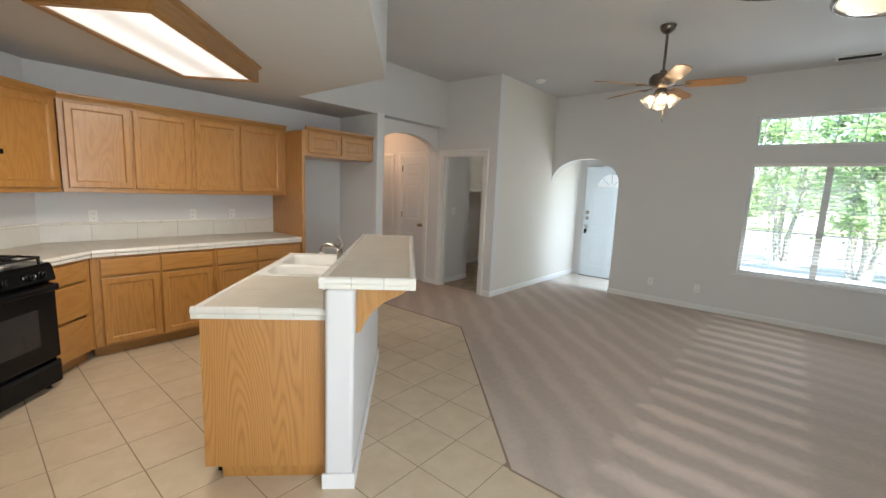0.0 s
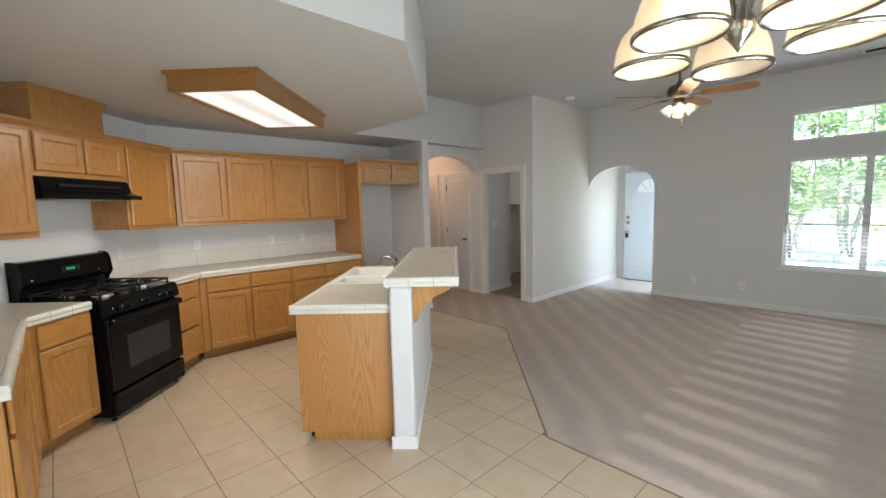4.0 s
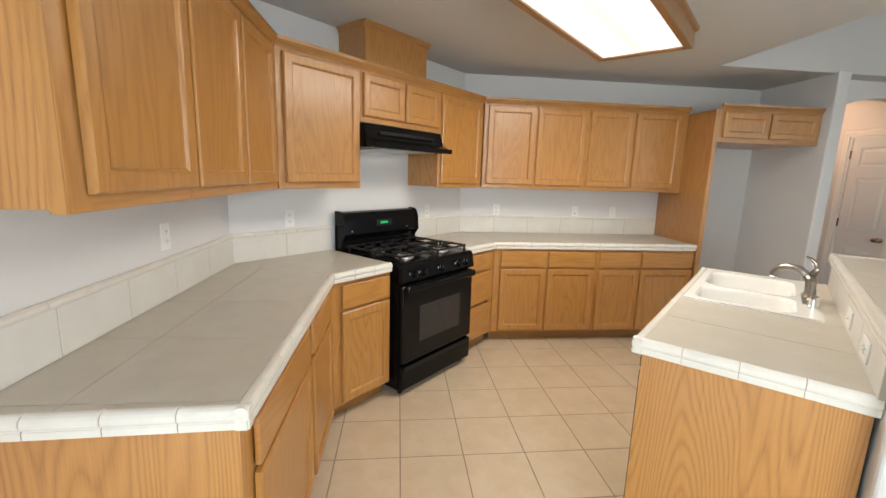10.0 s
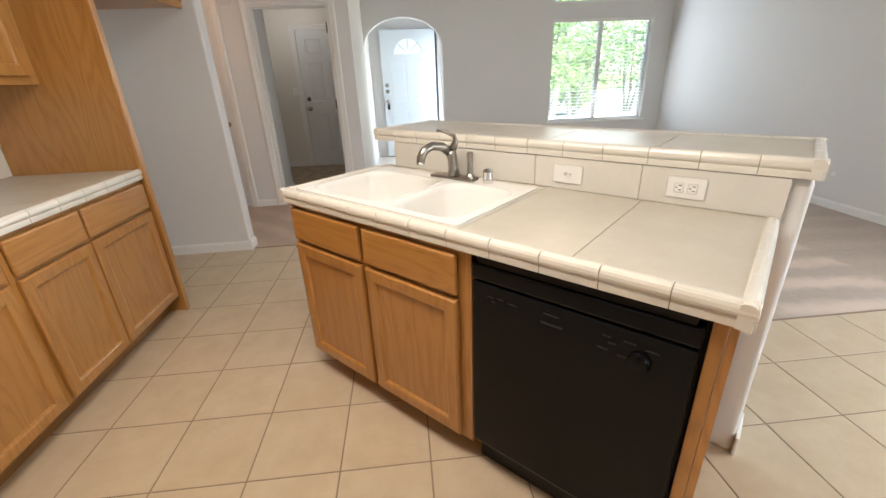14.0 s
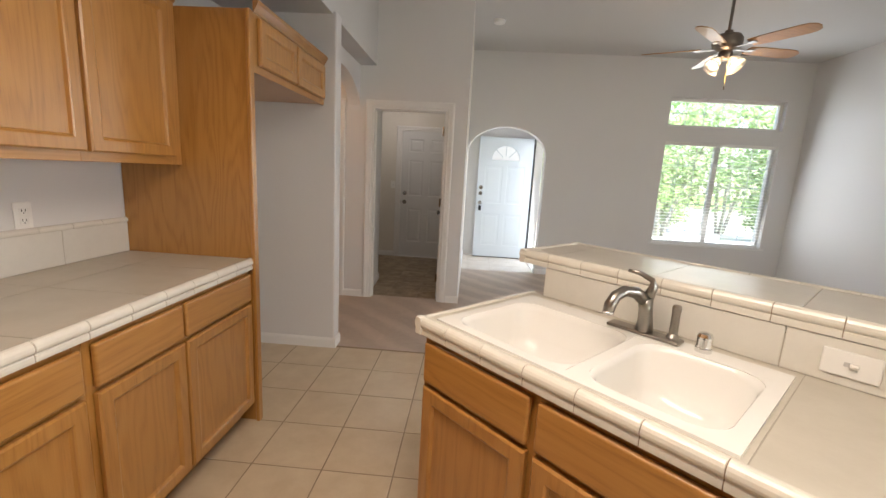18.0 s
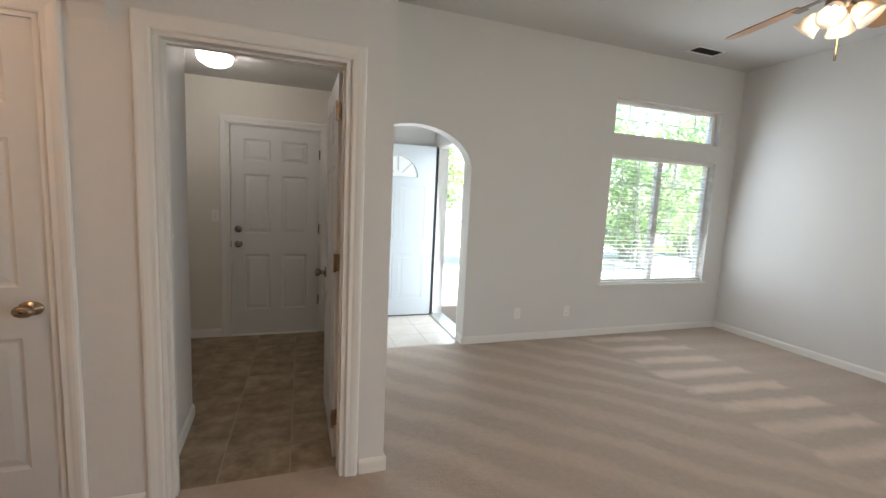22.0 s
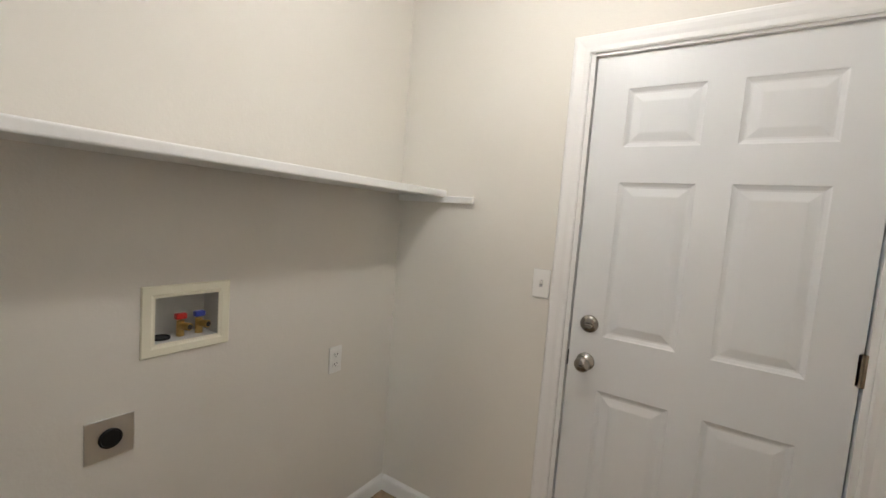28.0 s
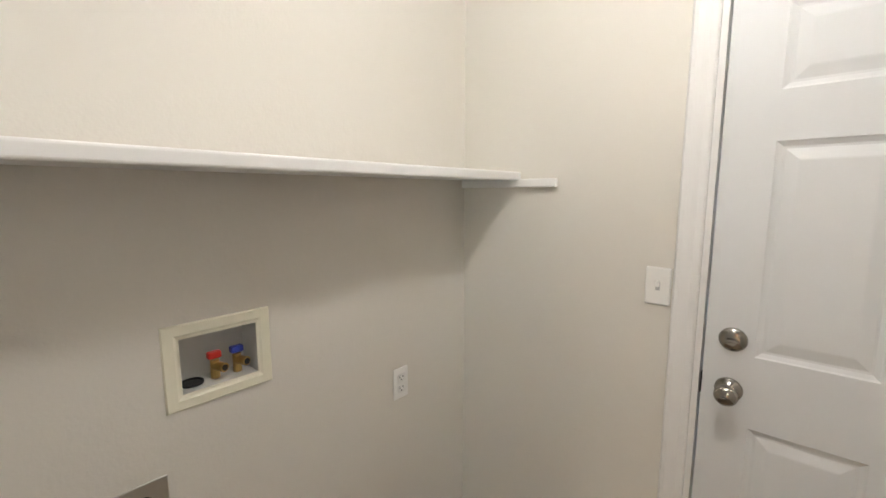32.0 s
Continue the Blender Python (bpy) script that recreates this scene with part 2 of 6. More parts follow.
OAK_BOLD = oak("oak_bold_end_grain", "z", 1.0, True)
OAK_V, OAK_H = oak("oak_upright_grain", "z", 0.89), oak("oak_level_grain", "x", 0.89)
# lower tone: shade on the fridge side panel is put into the oak colour
OAK_SIDE = oak("oak_shaded_side_grain", "z", 0.84)
OAK_FRAME = oak("oak_light_box", "x", 0.58)
OAK_EDGE = oak("oak_moulding", "x", 0.76)
OAK_DARK = oak("oak_toe_kick", "x", 0.62)
WALL = paint("wall_paint_pale_grey", (0.71, 0.7, 0.69), 0.52)
# the same wall paint with warm lamp light put into its colour
WALL_WARM = paint("wall_paint_lamp_warmed", (0.73, 0.695, 0.63))
CEILING = paint("ceiling_paint", (0.62, 0.615, 0.605), 0.85, 0.5, 80)
TRIM = paint("white_gloss_trim", (0.8, 0.79, 0.77), 0.35, 0.05, 60)
DOOR_WHITE = paint("white_door_paint", (0.72, 0.725, 0.725), 0.36, 0.04, 45)
PLATE = material("white_plastic", 0.32, 0, (0.82, 0.81, 0.78))
NICKEL = material("brushed_nickel", 0.2, 1, (0.34, 0.32, 0.29))
CHROME = material("chrome", 0.08, 1, (0.78, 0.78, 0.78))
FAN_METAL = material("dark_bronze", 0.3, 1, (0.2, 0.17, 0.145))
BRONZE = material("aged_brass", 0.25, 1, (0.38, 0.3, 0.22))
STEEL = material("brushed_steel", 0.35, 1, (0.68, 0.67, 0.65))
BLACK = material("black_enamel", 0.16, 0, (0.005, 0.005, 0.0055), 0.18)
BLACK_MATT = material("black_matt", 0.5, 0, (0.01, 0.01, 0.01), 0.25)
BLACK_GLASS = material("black_oven_glass", 0.04, 0, (0.02, 0.02, 0.022))
IRON = material("cast_iron", 0.45, 0.3, (0.016, 0.016, 0.016))
INK_DIM = material("dim_grey_print", 0.5, 0, (0.014, 0.014, 0.015))
FAUCET_NICKEL = material("satin_faucet_nickel", 0.3, 1, (0.33, 0.305, 0.275))
MUNTIN = material("white_muntin", 0.4, 0, (0.78, 0.79, 0.78))
BOX_GREY = material("grey_white_plastic", 0.5, 0, (0.6, 0.6, 0.565))
GREY_INK = material("pale_grey_print", 0.5, 0, (0.5, 0.5, 0.5))
SINK = material("white_glazed_sink", 0.12, 0, (0.84, 0.83, 0.8))
CREAM = material("cream_plastic", 0.4, 0, (0.8, 0.77, 0.62))
RED = material("red_plastic", 0.35, 0, (0.6, 0.03, 0.02))
BLUE = material("blue_plastic", 0.35, 0, (0.03, 0.06, 0.4))
BRASS = material("brass", 0.3, 1, (0.6, 0.42, 0.16))
DARK = material("dark_recess", 0.8, 0, (0.02, 0.02, 0.02))
RUBBER = material("dark_weatherstrip", 0.6, 0, (0.03, 0.032, 0.036))


def tile_material(name, a, b, rough=0.35, shift=0.12):
    m = material(name, rough, 0, a)
    k = Nodes(m)
    cloud = k.ramp(k.noise(k.where((1, 1, 1), shuffle=True), 7.0, 5, 0.62), [(0.34, (0, 0, 0)), (0.66, (1, 1, 1))])
    speck = k.noise(k.where((1, 1, 1), shuffle=True), 90.0, 3, 0.6)
    base = k.mix(cloud, a, b)
    r = k.put("ObjectInfo").outputs["Random"]
    base = k.mix(k.math("MULTIPLY", r, shift), base, tuple(c * 0.72 for c in a))
    k.colour(k.mix(k.math("MULTIPLY", speck, 0.12), base, tuple(c * 0.6 for c in a)))
    k.rough(speck, rough, rough + 0.06)
    k.bump(k.math("ADD", cloud, k.math("MULTIPLY", speck, 0.2)), 0.12, 0.002)
    return m


FLOOR_TILE = tile_material("beige_floor_tile", (0.56, 0.44, 0.3), (0.635, 0.52, 0.372), 0.27)
LAUNDRY_TILE = tile_material("brown_mottled_tile", (0.2, 0.14, 0.08), (0.45, 0.345, 0.23), 0.4)
ENTRY_TILE = tile_material("entry_floor_tile", (0.64, 0.57, 0.48), (0.72, 0.65, 0.56), 0.22)
GROUT = paint("brown_grout", (0.29, 0.22, 0.155), 0.9, 0.3, 200)
GROUT_PALE = paint("pale_grout", (0.42, 0.36, 0.285), 0.9, 0.3, 200)
GROUT_GREY = paint("grey_grout", (0.47, 0.43, 0.36), 0.9, 0.3, 200)
TOP_TILE = tile_material("greige_counter_tile", (0.52, 0.48, 0.405), (0.57, 0.53, 0.455), 0.30, 0.04)
# paler than the counter tile: window light on the splash is put into the colour
SPLASH_TILE = tile_material("lit_splash_tile", (0.67, 0.645, 0.59), (0.72, 0.695, 0.635), 0.30, 0.04)
EDGE_TILE = tile_material("cream_edge_tile", (0.71, 0.68, 0.61), (0.77, 0.74, 0.665), 0.18, 0.06)


def carpet_material():
    m = material("greige_cut_pile_carpet", 0.62, 0, (0.5, 0.44, 0.39), 0.3)
    k = Nodes(m)
    v = k.where()
    tuft = k.noise(v, 120.0, 3, 0.75)
    clump = k.noise(v, 26.0, 4, 0.65)
    bend = k.noise(v, 0.8, 2)
    ragged = k.noise(v, 5.0, 4, 0.6)
    sep = k.put("SeparateXYZ", Vector=v)
    x, y = sep.outputs[0], sep.outputs[1]

    # vacuum passes: bright narrow ridges between wider dark strokes
    def strokes(across, pitch, wander, low, high):
        phase = k.math("ADD", k.math("MULTIPLY", across, 2 * math.pi / pitch), k.math("ADD", k.math("MULTIPLY", bend, wander), k.math("MULTIPLY", ragged, 2.6)))
        wave = k.math("ADD", k.math("MULTIPLY", k.math("SINE", phase), 0.5), 0.5)
        return k.ramp(wave, [(low, (0, 0, 0)), (high, (1, 1, 1))]), k.math("MULTIPLY", wave, 0.07)
    middle, scallop = strokes(k.math("ADD", y, k.math("MULTIPLY", x, 0.1)), 0.3, 2.0, 0.22, 0.95)
    slanting, tongue = strokes(k.math("MULTIPLY", k.math("ADD", k.math("MULTIPLY", x, 0.95), y), 0.72), 0.3, 7.0, 0.3, 0.95)
    smooth_lane = k.math("ADD", 0.12, k.math("MULTIPLY", middle, 0.16))
    worn = k.math("MULTIPLY", k.math("SUBTRACT", ragged, 0.5), 0.16)
    east = k.ramp(k.math("ADD", k.math("SUBTRACT", x, 0.8), k.math("ADD", scallop, worn)), [(0.0, (0, 0, 0)), (0.07, (1, 1, 1))])
    west = k.ramp(k.math("ADD", k.math("SUBTRACT", -0.16, x), k.math("ADD", tongue, worn)), [(0.0, (0, 0, 0)), (0.07, (1, 1, 1))])
    lay = k.mix(west, k.mix(east, k.math("ADD", 0.16, k.math("MULTIPLY", middle, 0.84)), smooth_lane), k.math("ADD", 0.17, k.math("MULTIPLY", slanting, 0.35)))
    faded = k.ramp(k.noise(v, 1.1, 3), [(0.36, (0.25, 0.25, 0.25)), (0.6, (1, 1, 1))])
    level = k.math("ADD", k.math("MULTIPLY", k.mix(faded, k.math("ADD", 0.14, k.math("MULTIPLY", lay, 0.45)), lay), 0.66), k.math("MULTIPLY", clump, 0.34))
    pile = k.ramp(level, [(0.12, (0.42, 0.34, 0.28)), (0.78, (0.78, 0.64, 0.54))])
    k.colour(k.mix(k.math("MULTIPLY", tuft, 0.45), pile, (0.34, 0.275, 0.225)))
    k.bump(k.math("ADD", tuft, k.math("MULTIPLY", clump, 0.8)), 0.8, 0.009)
    return m


CARPET = carpet_material()


def glow(name, colour, strength):
    m = material(name, 0.5, 0, colour)
    b = m.node_tree.nodes["Principled BSDF"]
    b.inputs["Emission Color"].default_value = (*colour, 1)
    b.inputs["Emission Strength"].default_value = strength
    return m


DIFFUSER = glow("lit_fluorescent_diffuser", (1.0, 0.97, 0.915), 0.2)
_d = Nodes(DIFFUSER)                # two pairs of tubes glow through the acrylic
_s = _d.put("SeparateXYZ", Vector=_d.where()).outputs[1]
_w = _d.math("COSINE", _d.math("MULTIPLY", _d.math("SUBTRACT", _s, 0.7225), 21.3))
_d.link(_d.math("ADD", 0.13, _d.math("MULTIPLY", _w, 0.035)), _d.b.inputs["Emission Strength"])
BULB = glow("lit_bulb", (1.0, 0.84, 0.62), 2.2)
SPENT = material("frosted_dead_bulb", 0.4, 0, (0.75, 0.74, 0.7))
BULB_FAN = glow("lit_fan_bulb", (1.0, 0.8, 0.55), 3.6)
LAUNDRY_GLOBE = glow("lit_globe_glass", (1.0, 0.96, 0.9), 1.2)
DISPLAY = glow("green_clock_display", (0.03, 0.7, 0.2), 0.03)
FRONT_DOOR = paint("pale_blue_grey_door_paint", (0.61, 0.66, 0.69), 0.4, 0.08, 45)


def frosted(name, colour):
    m = material(name, 0.35, 0, colour)
    b = m.node_tree.nodes["Principled BSDF"]
    b.inputs["Transmission Weight"].default_value = 0.55
    return m


def clear(name, rough=0.0, tint=(1, 1, 1)):
    m = material(name, rough, 0, tint)
    b = m.node_tree.nodes["Principled BSDF"]
    b.inputs["Transmission Weight"].default_value = 1.0
    b.inputs["IOR"].default_value = 1.45
    return m


SHADE_GLASS = frosted("alabaster_shade_glass", (0.86, 0.76, 0.6))
FAN_GLASS = frosted("frosted_tulip_glass", (0.93, 0.88, 0.8))
PANE = clear("window_glass", 0.0, (0.9, 0.97, 0.985))
BLADE = oak("honey_fan_blade", "x", 0.8)

# ---------------------------------------------------------------- plan, in metres
EAST, FRONT, SOUTH, WEST = 1.82, 7.04, -0.745, -4.42   # inner faces
HIGH, LOW = 3.10, 2.44                                 # ceilings
STEP = -3.66                                           # where the low ceiling ends before the arch
LAUNDRY_Y, LAUNDRY_CORNER = 5.33, -2.712
T = 0.13

# floors
structure("floor", block(-6.3, 2.1, -1.1, 9.0, -0.2, -0.012), GROUT, "concrete slab under the floors")
structure("floor_kitchen", prism([(WEST - .1, SOUTH - .1), (EAST + .1, SOUTH - .1), (EAST + .1, 2.30), (-0.50, 2.30), (-2.18, 4.0), (WEST - .1, 4.0)], -0.012, 0.0028),
          GROUT, "beige ceramic tile floor with brown grout")
structure("carpet_floor", prism([(EAST + .05, 2.296), (EAST + .05, FRONT + .03), (-2.74, FRONT + .03), (-2.74, 5.42), (-3.68, 5.42), (-3.68, 5.34), (-6.2, 5.34), (-6.2, 4.0), (-2.182, 4.0), (-0.5, 2.296)], -0.012, 0.008),
          CARPET, "greige cut pile carpet with vacuum tracks")

# outer and inner walls
GLASS = (-0.35, 1.45)                                  # unseen glazed patio door, added to let cool daylight in
structure("wall_south", blocks((WEST - T, GLASS[0], SOUTH - T, SOUTH, 0, HIGH), (GLASS[1], EAST + T, SOUTH - T, SOUTH, 0, HIGH),
          (GLASS[0], GLASS[1], SOUTH - T, SOUTH, 2.06, HIGH)), WALL)
structure("wall_west", block(WEST - T, WEST, SOUTH, 4.08, 0, LOW + .05), WALL)
structure("wall_diagonal", prism([(-2.815, SOUTH), (WEST, 0.86), (WEST, SOUTH)], 0, LOW + .05), WALL)
# front wall with the window, the transom over it and the entry arch
WIN = (0.015, 1.53, 0.59, 2.015)
TRA = (0.015, 1.53, 2.215, 2.60)
ARCH = (-2.712, -1.60, 1.72, 0.385)
structure("wall_front", blocks(
    (ARCH[1], WIN[0], FRONT, FRONT + .15, 0, HIGH), (WIN[1], EAST + T, FRONT, FRONT + .15, 0, HIGH),
    (WIN[0], WIN[1], FRONT, FRONT + .15, 0, WIN[2]), (WIN[0], WIN[1], FRONT, FRONT + .15, WIN[3], TRA[2]),
    (WIN[0], WIN[1], FRONT, FRONT + .15, TRA[3], HIGH)), WALL)
structure("wall_front_arch", slab(arched(*ARCH, HIGH), "y", FRONT, FRONT + .15), WALL)
EWIN = (0.35, 1.90, 0.68, 2.05)
structure("wall_east", blocks(
    (EAST, EAST + T, SOUTH - T, EWIN[0], 0, HIGH), (EAST, EAST + T, EWIN[1], FRONT, 0, HIGH),
    (EAST, EAST + T, EWIN[0], EWIN[1], 0, EWIN[2]), (EAST, EAST + T, EWIN[0], EWIN[1], EWIN[3], HIGH)), WALL)
# fridge alcove side and hall arch
structure("wall_alcove", block(WEST - .06, -3.635, 3.965, 4.085, 0, LOW + .02, 0.012, 3), WALL)
structure("wall_hall_arch", slab(arched(4.085, LAUNDRY_Y, 2.0, 0.30, LOW + .02), "x", -3.95, -3.83), WALL)
structure("wall_hall_back", blocks((-6.2, WEST, 3.965, 4.085, 0, LOW + .02), (-6.3, -6.2, 4.0, 5.4, 0, LOW + .02)), WALL_WARM)
# laundry wall with its doorway and the hall closet doorway
LDOOR, CDOOR = (-3.69, -2.92), (-4.60, -4.05)
structure("wall_laundry", blocks(
    (-6.2, CDOOR[0], LAUNDRY_Y, LAUNDRY_Y + .12, 0, HIGH), (CDOOR[1], LDOOR[0], LAUNDRY_Y, LAUNDRY_Y + .12, 0, HIGH),
    (LDOOR[1], LAUNDRY_CORNER, LAUNDRY_Y, LAUNDRY_Y + .12, 0, HIGH), (CDOOR[0], CDOOR[1], LAUNDRY_Y, LAUNDRY_Y + .12, 2.04, HIGH),
    (LDOOR[0], LDOOR[1], LAUNDRY_Y, LAUNDRY_Y + .12, 2.045, HIGH)), WALL)
structure("wall_laundry_east", block(-2.85, LAUNDRY_CORNER, LAUNDRY_Y + .12, 8.45, 0, HIGH), WALL_WARM)
structure("wall_laundry_closet", block(-4.645, -3.77, 6.035, 6.15, 0, LOW + .02), WALL)
structure("wall_laundry_passage", prism([(-3.99, LAUNDRY_Y + .12), (-3.74, LAUNDRY_Y + .12), (-3.768, 6.035), (-3.99, 6.035)], 0, LOW + .02), WALL)
structure("wall_laundry_west", blocks(
    (-4.775, -4.645, LAUNDRY_Y + .12, 6.6495, 0, LOW + .02), (-4.775, -4.645, 6.8355, 7.84, 0, LOW + .02),
    (-4.775, -4.645, 6.6495, 6.8355, 0, .988), (-4.775, -4.645, 6.6495, 6.8355, 1.132, LOW + .02)), WALL_WARM)
GDOOR = (-3.775, -2.962)
structure("wall_garage", blocks((-4.645, GDOOR[0] - .02, 7.71, 7.84, 0, LOW + .02), (GDOOR[1] + .02, -2.85, 7.71, 7.84, 0, LOW + .02),
          (GDOOR[0] - .02, GDOOR[1] + .02, 7.71, 7.84, 2.06, LOW + .02)), WALL_WARM)
# entry
structure("wall_entry_back", block(LAUNDRY_CORNER, -1.46, 8.225, 8.45, 0, LOW + .02), WALL)
structure("wall_entry_door_side", blocks((-1.60, -1.46, 8.14, 8.32, 0, LOW), (-1.60, -1.46, FRONT + .15, 7.22, 0, LOW), (-1.60, -1.46, 7.22, 8.14, 2.06, LOW)), WALL)

# ceilings
structure("ceiling_kitchen", prism([(WEST - .1, SOUTH - .1), (-0.97, SOUTH - .1), (-0.97, 1.58), (-2.27, 2.88), (STEP, 2.88), (STEP, LAUNDRY_Y), (-6.3, LAUNDRY_Y), (-6.3, 4.0), (WEST - .1, 4.0)], LOW, HIGH + .02), CEILING)
structure("ceiling_living", block(-3.9, EAST + .2, SOUTH - .2, FRONT + .2, HIGH, HIGH + .1), CEILING)
structure("ceiling_laundry", block(-4.8, -2.8, LAUNDRY_Y + .12, 7.9, LOW, LOW + .1), CEILING)
structure("ceiling_entry", block(LAUNDRY_CORNER, -1.4, FRONT + .15, 8.5, LOW, LOW + .1), CEILING)

# baseboards, each with a rounded top
def baseboard(x0, y0, x1, y1, side):
    """Along a wall from one point to another; side +1 puts it to the left of that line."""
    a, b = Vector((x0, y0, 0)), Vector((x1, y1, 0))
    d = (b - a).normalized()
    n = Vector((-d.y, d.x, 0)) * side
    profile = [(0, 0), (0.013, 0), (0.013, 0.062), (0.011, 0.072), (0.006, 0.08), (0.003, 0.085), (0, 0.085)]
    bm = bmesh.new()
    rings = []
    for p in (a, b):
        rings.append([bm.verts.new(p + n * u + Vector((0, 0, z))) for u, z in profile])
    k = len(profile)
    for i in range(k):
        bm.faces.new((rings[0][i], rings[0][(i + 1) % k], rings[1][(i + 1) % k], rings[1][i]))
    bm.faces.new(rings[0]), bm.faces.new(list(reversed(rings[1])))
    bmesh.ops.recalc_face_normals(bm, faces=bm.faces)
    return structure("baseboard", bm, TRIM)


baseboard(-1.60, FRONT, EAST, FRONT, -1)
baseboard(EAST, SOUTH, EAST, FRONT - .013, 1)
baseboard(-1.22, SOUTH, GLASS[0] - .07, SOUTH, 1)
baseboard(GLASS[1] + .07, SOUTH, EAST - .013, SOUTH, 1)
baseboard(LAUNDRY_CORNER, LAUNDRY_Y, LAUNDRY_CORNER, 8.32, -1)
baseboard(-2.84, LAUNDRY_Y, LAUNDRY_CORNER + .013, LAUNDRY_Y, -1)
baseboard(-3.99, LAUNDRY_Y, -3.772, LAUNDRY_Y, -1)
baseboard(WEST, 3.965, -3.622, 3.965, -1)
baseboard(-3.635, 3.965, -3.635, 4.085, -1)
baseboard(WEST, 3.03, WEST, 3.952, -1)
baseboard(-4.645, 6.163, -4.645, 7.71, -1)
baseboard(-4.632, 7.71, -3.84, 7.71, -1)
baseboard(-2.85, 5.45, -2.85, 7.71, 1)
baseboard(-3.74, 5.45, -3.77, 6.15, -1)
baseboard(-1.60, FRONT, -1.60, 7.2, 1)
baseboard(-3.77, 6.15, -4.632, 6.15, -1)

# ---------------------------------------------------------------- kitchen
# Local frames: x runs along the fronts as one faces them, y goes back towards the wall.
FACE_NORTH, FACE_EAST, FACE_RANGE, FACE_ISLAND = (pose(0, 0, 0, 0, 0, r) for r in (180, 90, 135, -45))


def ring_panel(x0, x1, z0, z1, front, back, frame_w, sink, lip=0.004):
    """A rectangular frame with eased edges and a moulded inner edge; the middle stays open."""
    bm = bmesh.new()
    loops = []
    for inset, y in ((0, back), (0, front + lip), (lip, front), (frame_w - 0.006, front), (frame_w, front + 0.003), (frame_w + 0.006, front + sink), (frame_w + 0.006, front + sink + 0.003)):
        loops.append([bm.verts.new((x, y, z)) for x, z in ((x0 + inset, z0 + inset), (x1 - inset, z0 + inset), (x1 - inset, z1 - inset), (x0 + inset, z1 - inset))])
    for a, b in zip(loops, loops[1:]):
        for i in range(4):
            bm.faces.new((a[i], a[(i + 1) % 4], b[(i + 1) % 4], b[i]))
    bmesh.ops.recalc_face_normals(bm, faces=bm.faces)
    return bm


def cabinet_door(parent, x0, x1, z0, z1, y):
    d = part("door", ring_panel(x0, x1, z0, z1, y - 0.0225, y - .0025, 0.052, 0.0125, .006), OAK_V, parent)
    part("panel", block(x0 + .05, x1 - .05, y - 0.0105, y - 0.003, z0 + .05, z1 - .05), OAK_V, d)
    return d


def drawer_front(parent, x0, x1, z0, z1, y):
    return part("drawer_front", block(x0, x1, y - 0.0215, y - .0025, z0, z1, 0.008, 3), OAK_H, parent)


def face_frame(parent, x0, x1, z0, z1, y, stiles, rails):
    """Stiles (x from, to) run the whole height; rails (z from, to) lie 1 mm behind them."""
    for a, b in stiles:
        part("stile", block(a, b, y, y + .019, z0, z1, 0.0015, 1), OAK_V, parent)
    for a, b in rails:
        part("rail", block(x0, x1, y + .001, y + .018, a, b, 0.0015, 1), OAK_H, parent)


def crown(parent, x0, x1, y, z, depth, left=False, right=False):
    a, b = x0 - (0.02 if left else 0), x1 + (0.02 if right else 0)
    prof = [(0.0, 0.0), (-0.006, 0.0), (-0.010, 0.012), (-0.026, 0.034), (-0.029, 0.052), (0.0, 0.052)]
    bm = bmesh.new()
    rings = [[bm.verts.new((x, y + u, z + h)) for u, h in prof] for x in (a, b)]
    for i in range(len(prof)):
        j = (i + 1) % len(prof)
        bm.faces.new((rings[0][i], rings[0][j], rings[1][j], rings[1][i]))
    bm.faces.new(rings[0]), bm.faces.new(list(reversed(rings[1])))
    for flag, x, s in ((left, x0, -1), (right, x1, 1)):
        if flag:
            ring2 = [[bm.verts.new((x + u * -s, yy, z + h)) for u, h in prof] for yy in (y, y + depth)]
            for i in range(len(prof)):
                j = (i + 1) % len(prof)
                bm.faces.new((ring2[0][i], ring2[0][j], ring2[1][j], ring2[1][i]))
            bm.faces.new(ring2[0]), bm.faces.new(list(reversed(ring2[1])))
    bmesh.ops.recalc_face_normals(bm, faces=bm.faces)
    return part("crown", bm, OAK_EDGE, parent)


UP0, UP1 = 1.375, 2.125


def wall_cabinet(frame_m, x0, x1, y, depth, doors, z0=UP0, z1=UP1, left=False, right=False, label="", top=True, skew=(0, 0)):
    t = thing("wall_cabinet", frame_m, label or "honey oak wall cabinet with framed doors, closed", "cabinet", "wall cabinets")
    bm = prism([(x0, y + .019), (x1, y + .019), (x1 + skew[1], y + depth), (x0 + skew[0], y + depth)], z0 + 0.008, z1)
    part("carcass", bm, OAK_BOLD, t)
    edges = sorted({x0, x1} | {v for d in doors for v in d})
    stiles = [(x0, doors[0][0] + .012)] + [(a[1] - .012, b[0] + .012) for a, b in zip(doors, doors[1:])] + [(doors[-1][1] - .012, x1)]
    face_frame(t, x0, x1, z0, z1, y, stiles, [(z0, z0 + .05), (z1 - .045, z1)])
    for a, b in doors:
        cabinet_door(t, a, b, z0 + .038, z1 - .022, y - .001)
    if top:
        crown(t, x0, x1, y, z1 - .004, depth, left, right)
    return t


# wall cabinets along the south wall; x is -X here
wall_cabinet(FACE_NORTH, 1.192, 2.667, 0.42, 0.32, [(1.245, 1.712), (1.73, 2.16), (2.178, 2.61)], left=True,
             label="honey oak wall cabinet with three framed doors, grained end panel")
part("end_stile", block(1.187, 1.1915, 0.421, 0.452, UP0, UP1), OAK_V, bpy.data.objects["wall_cabinet"])
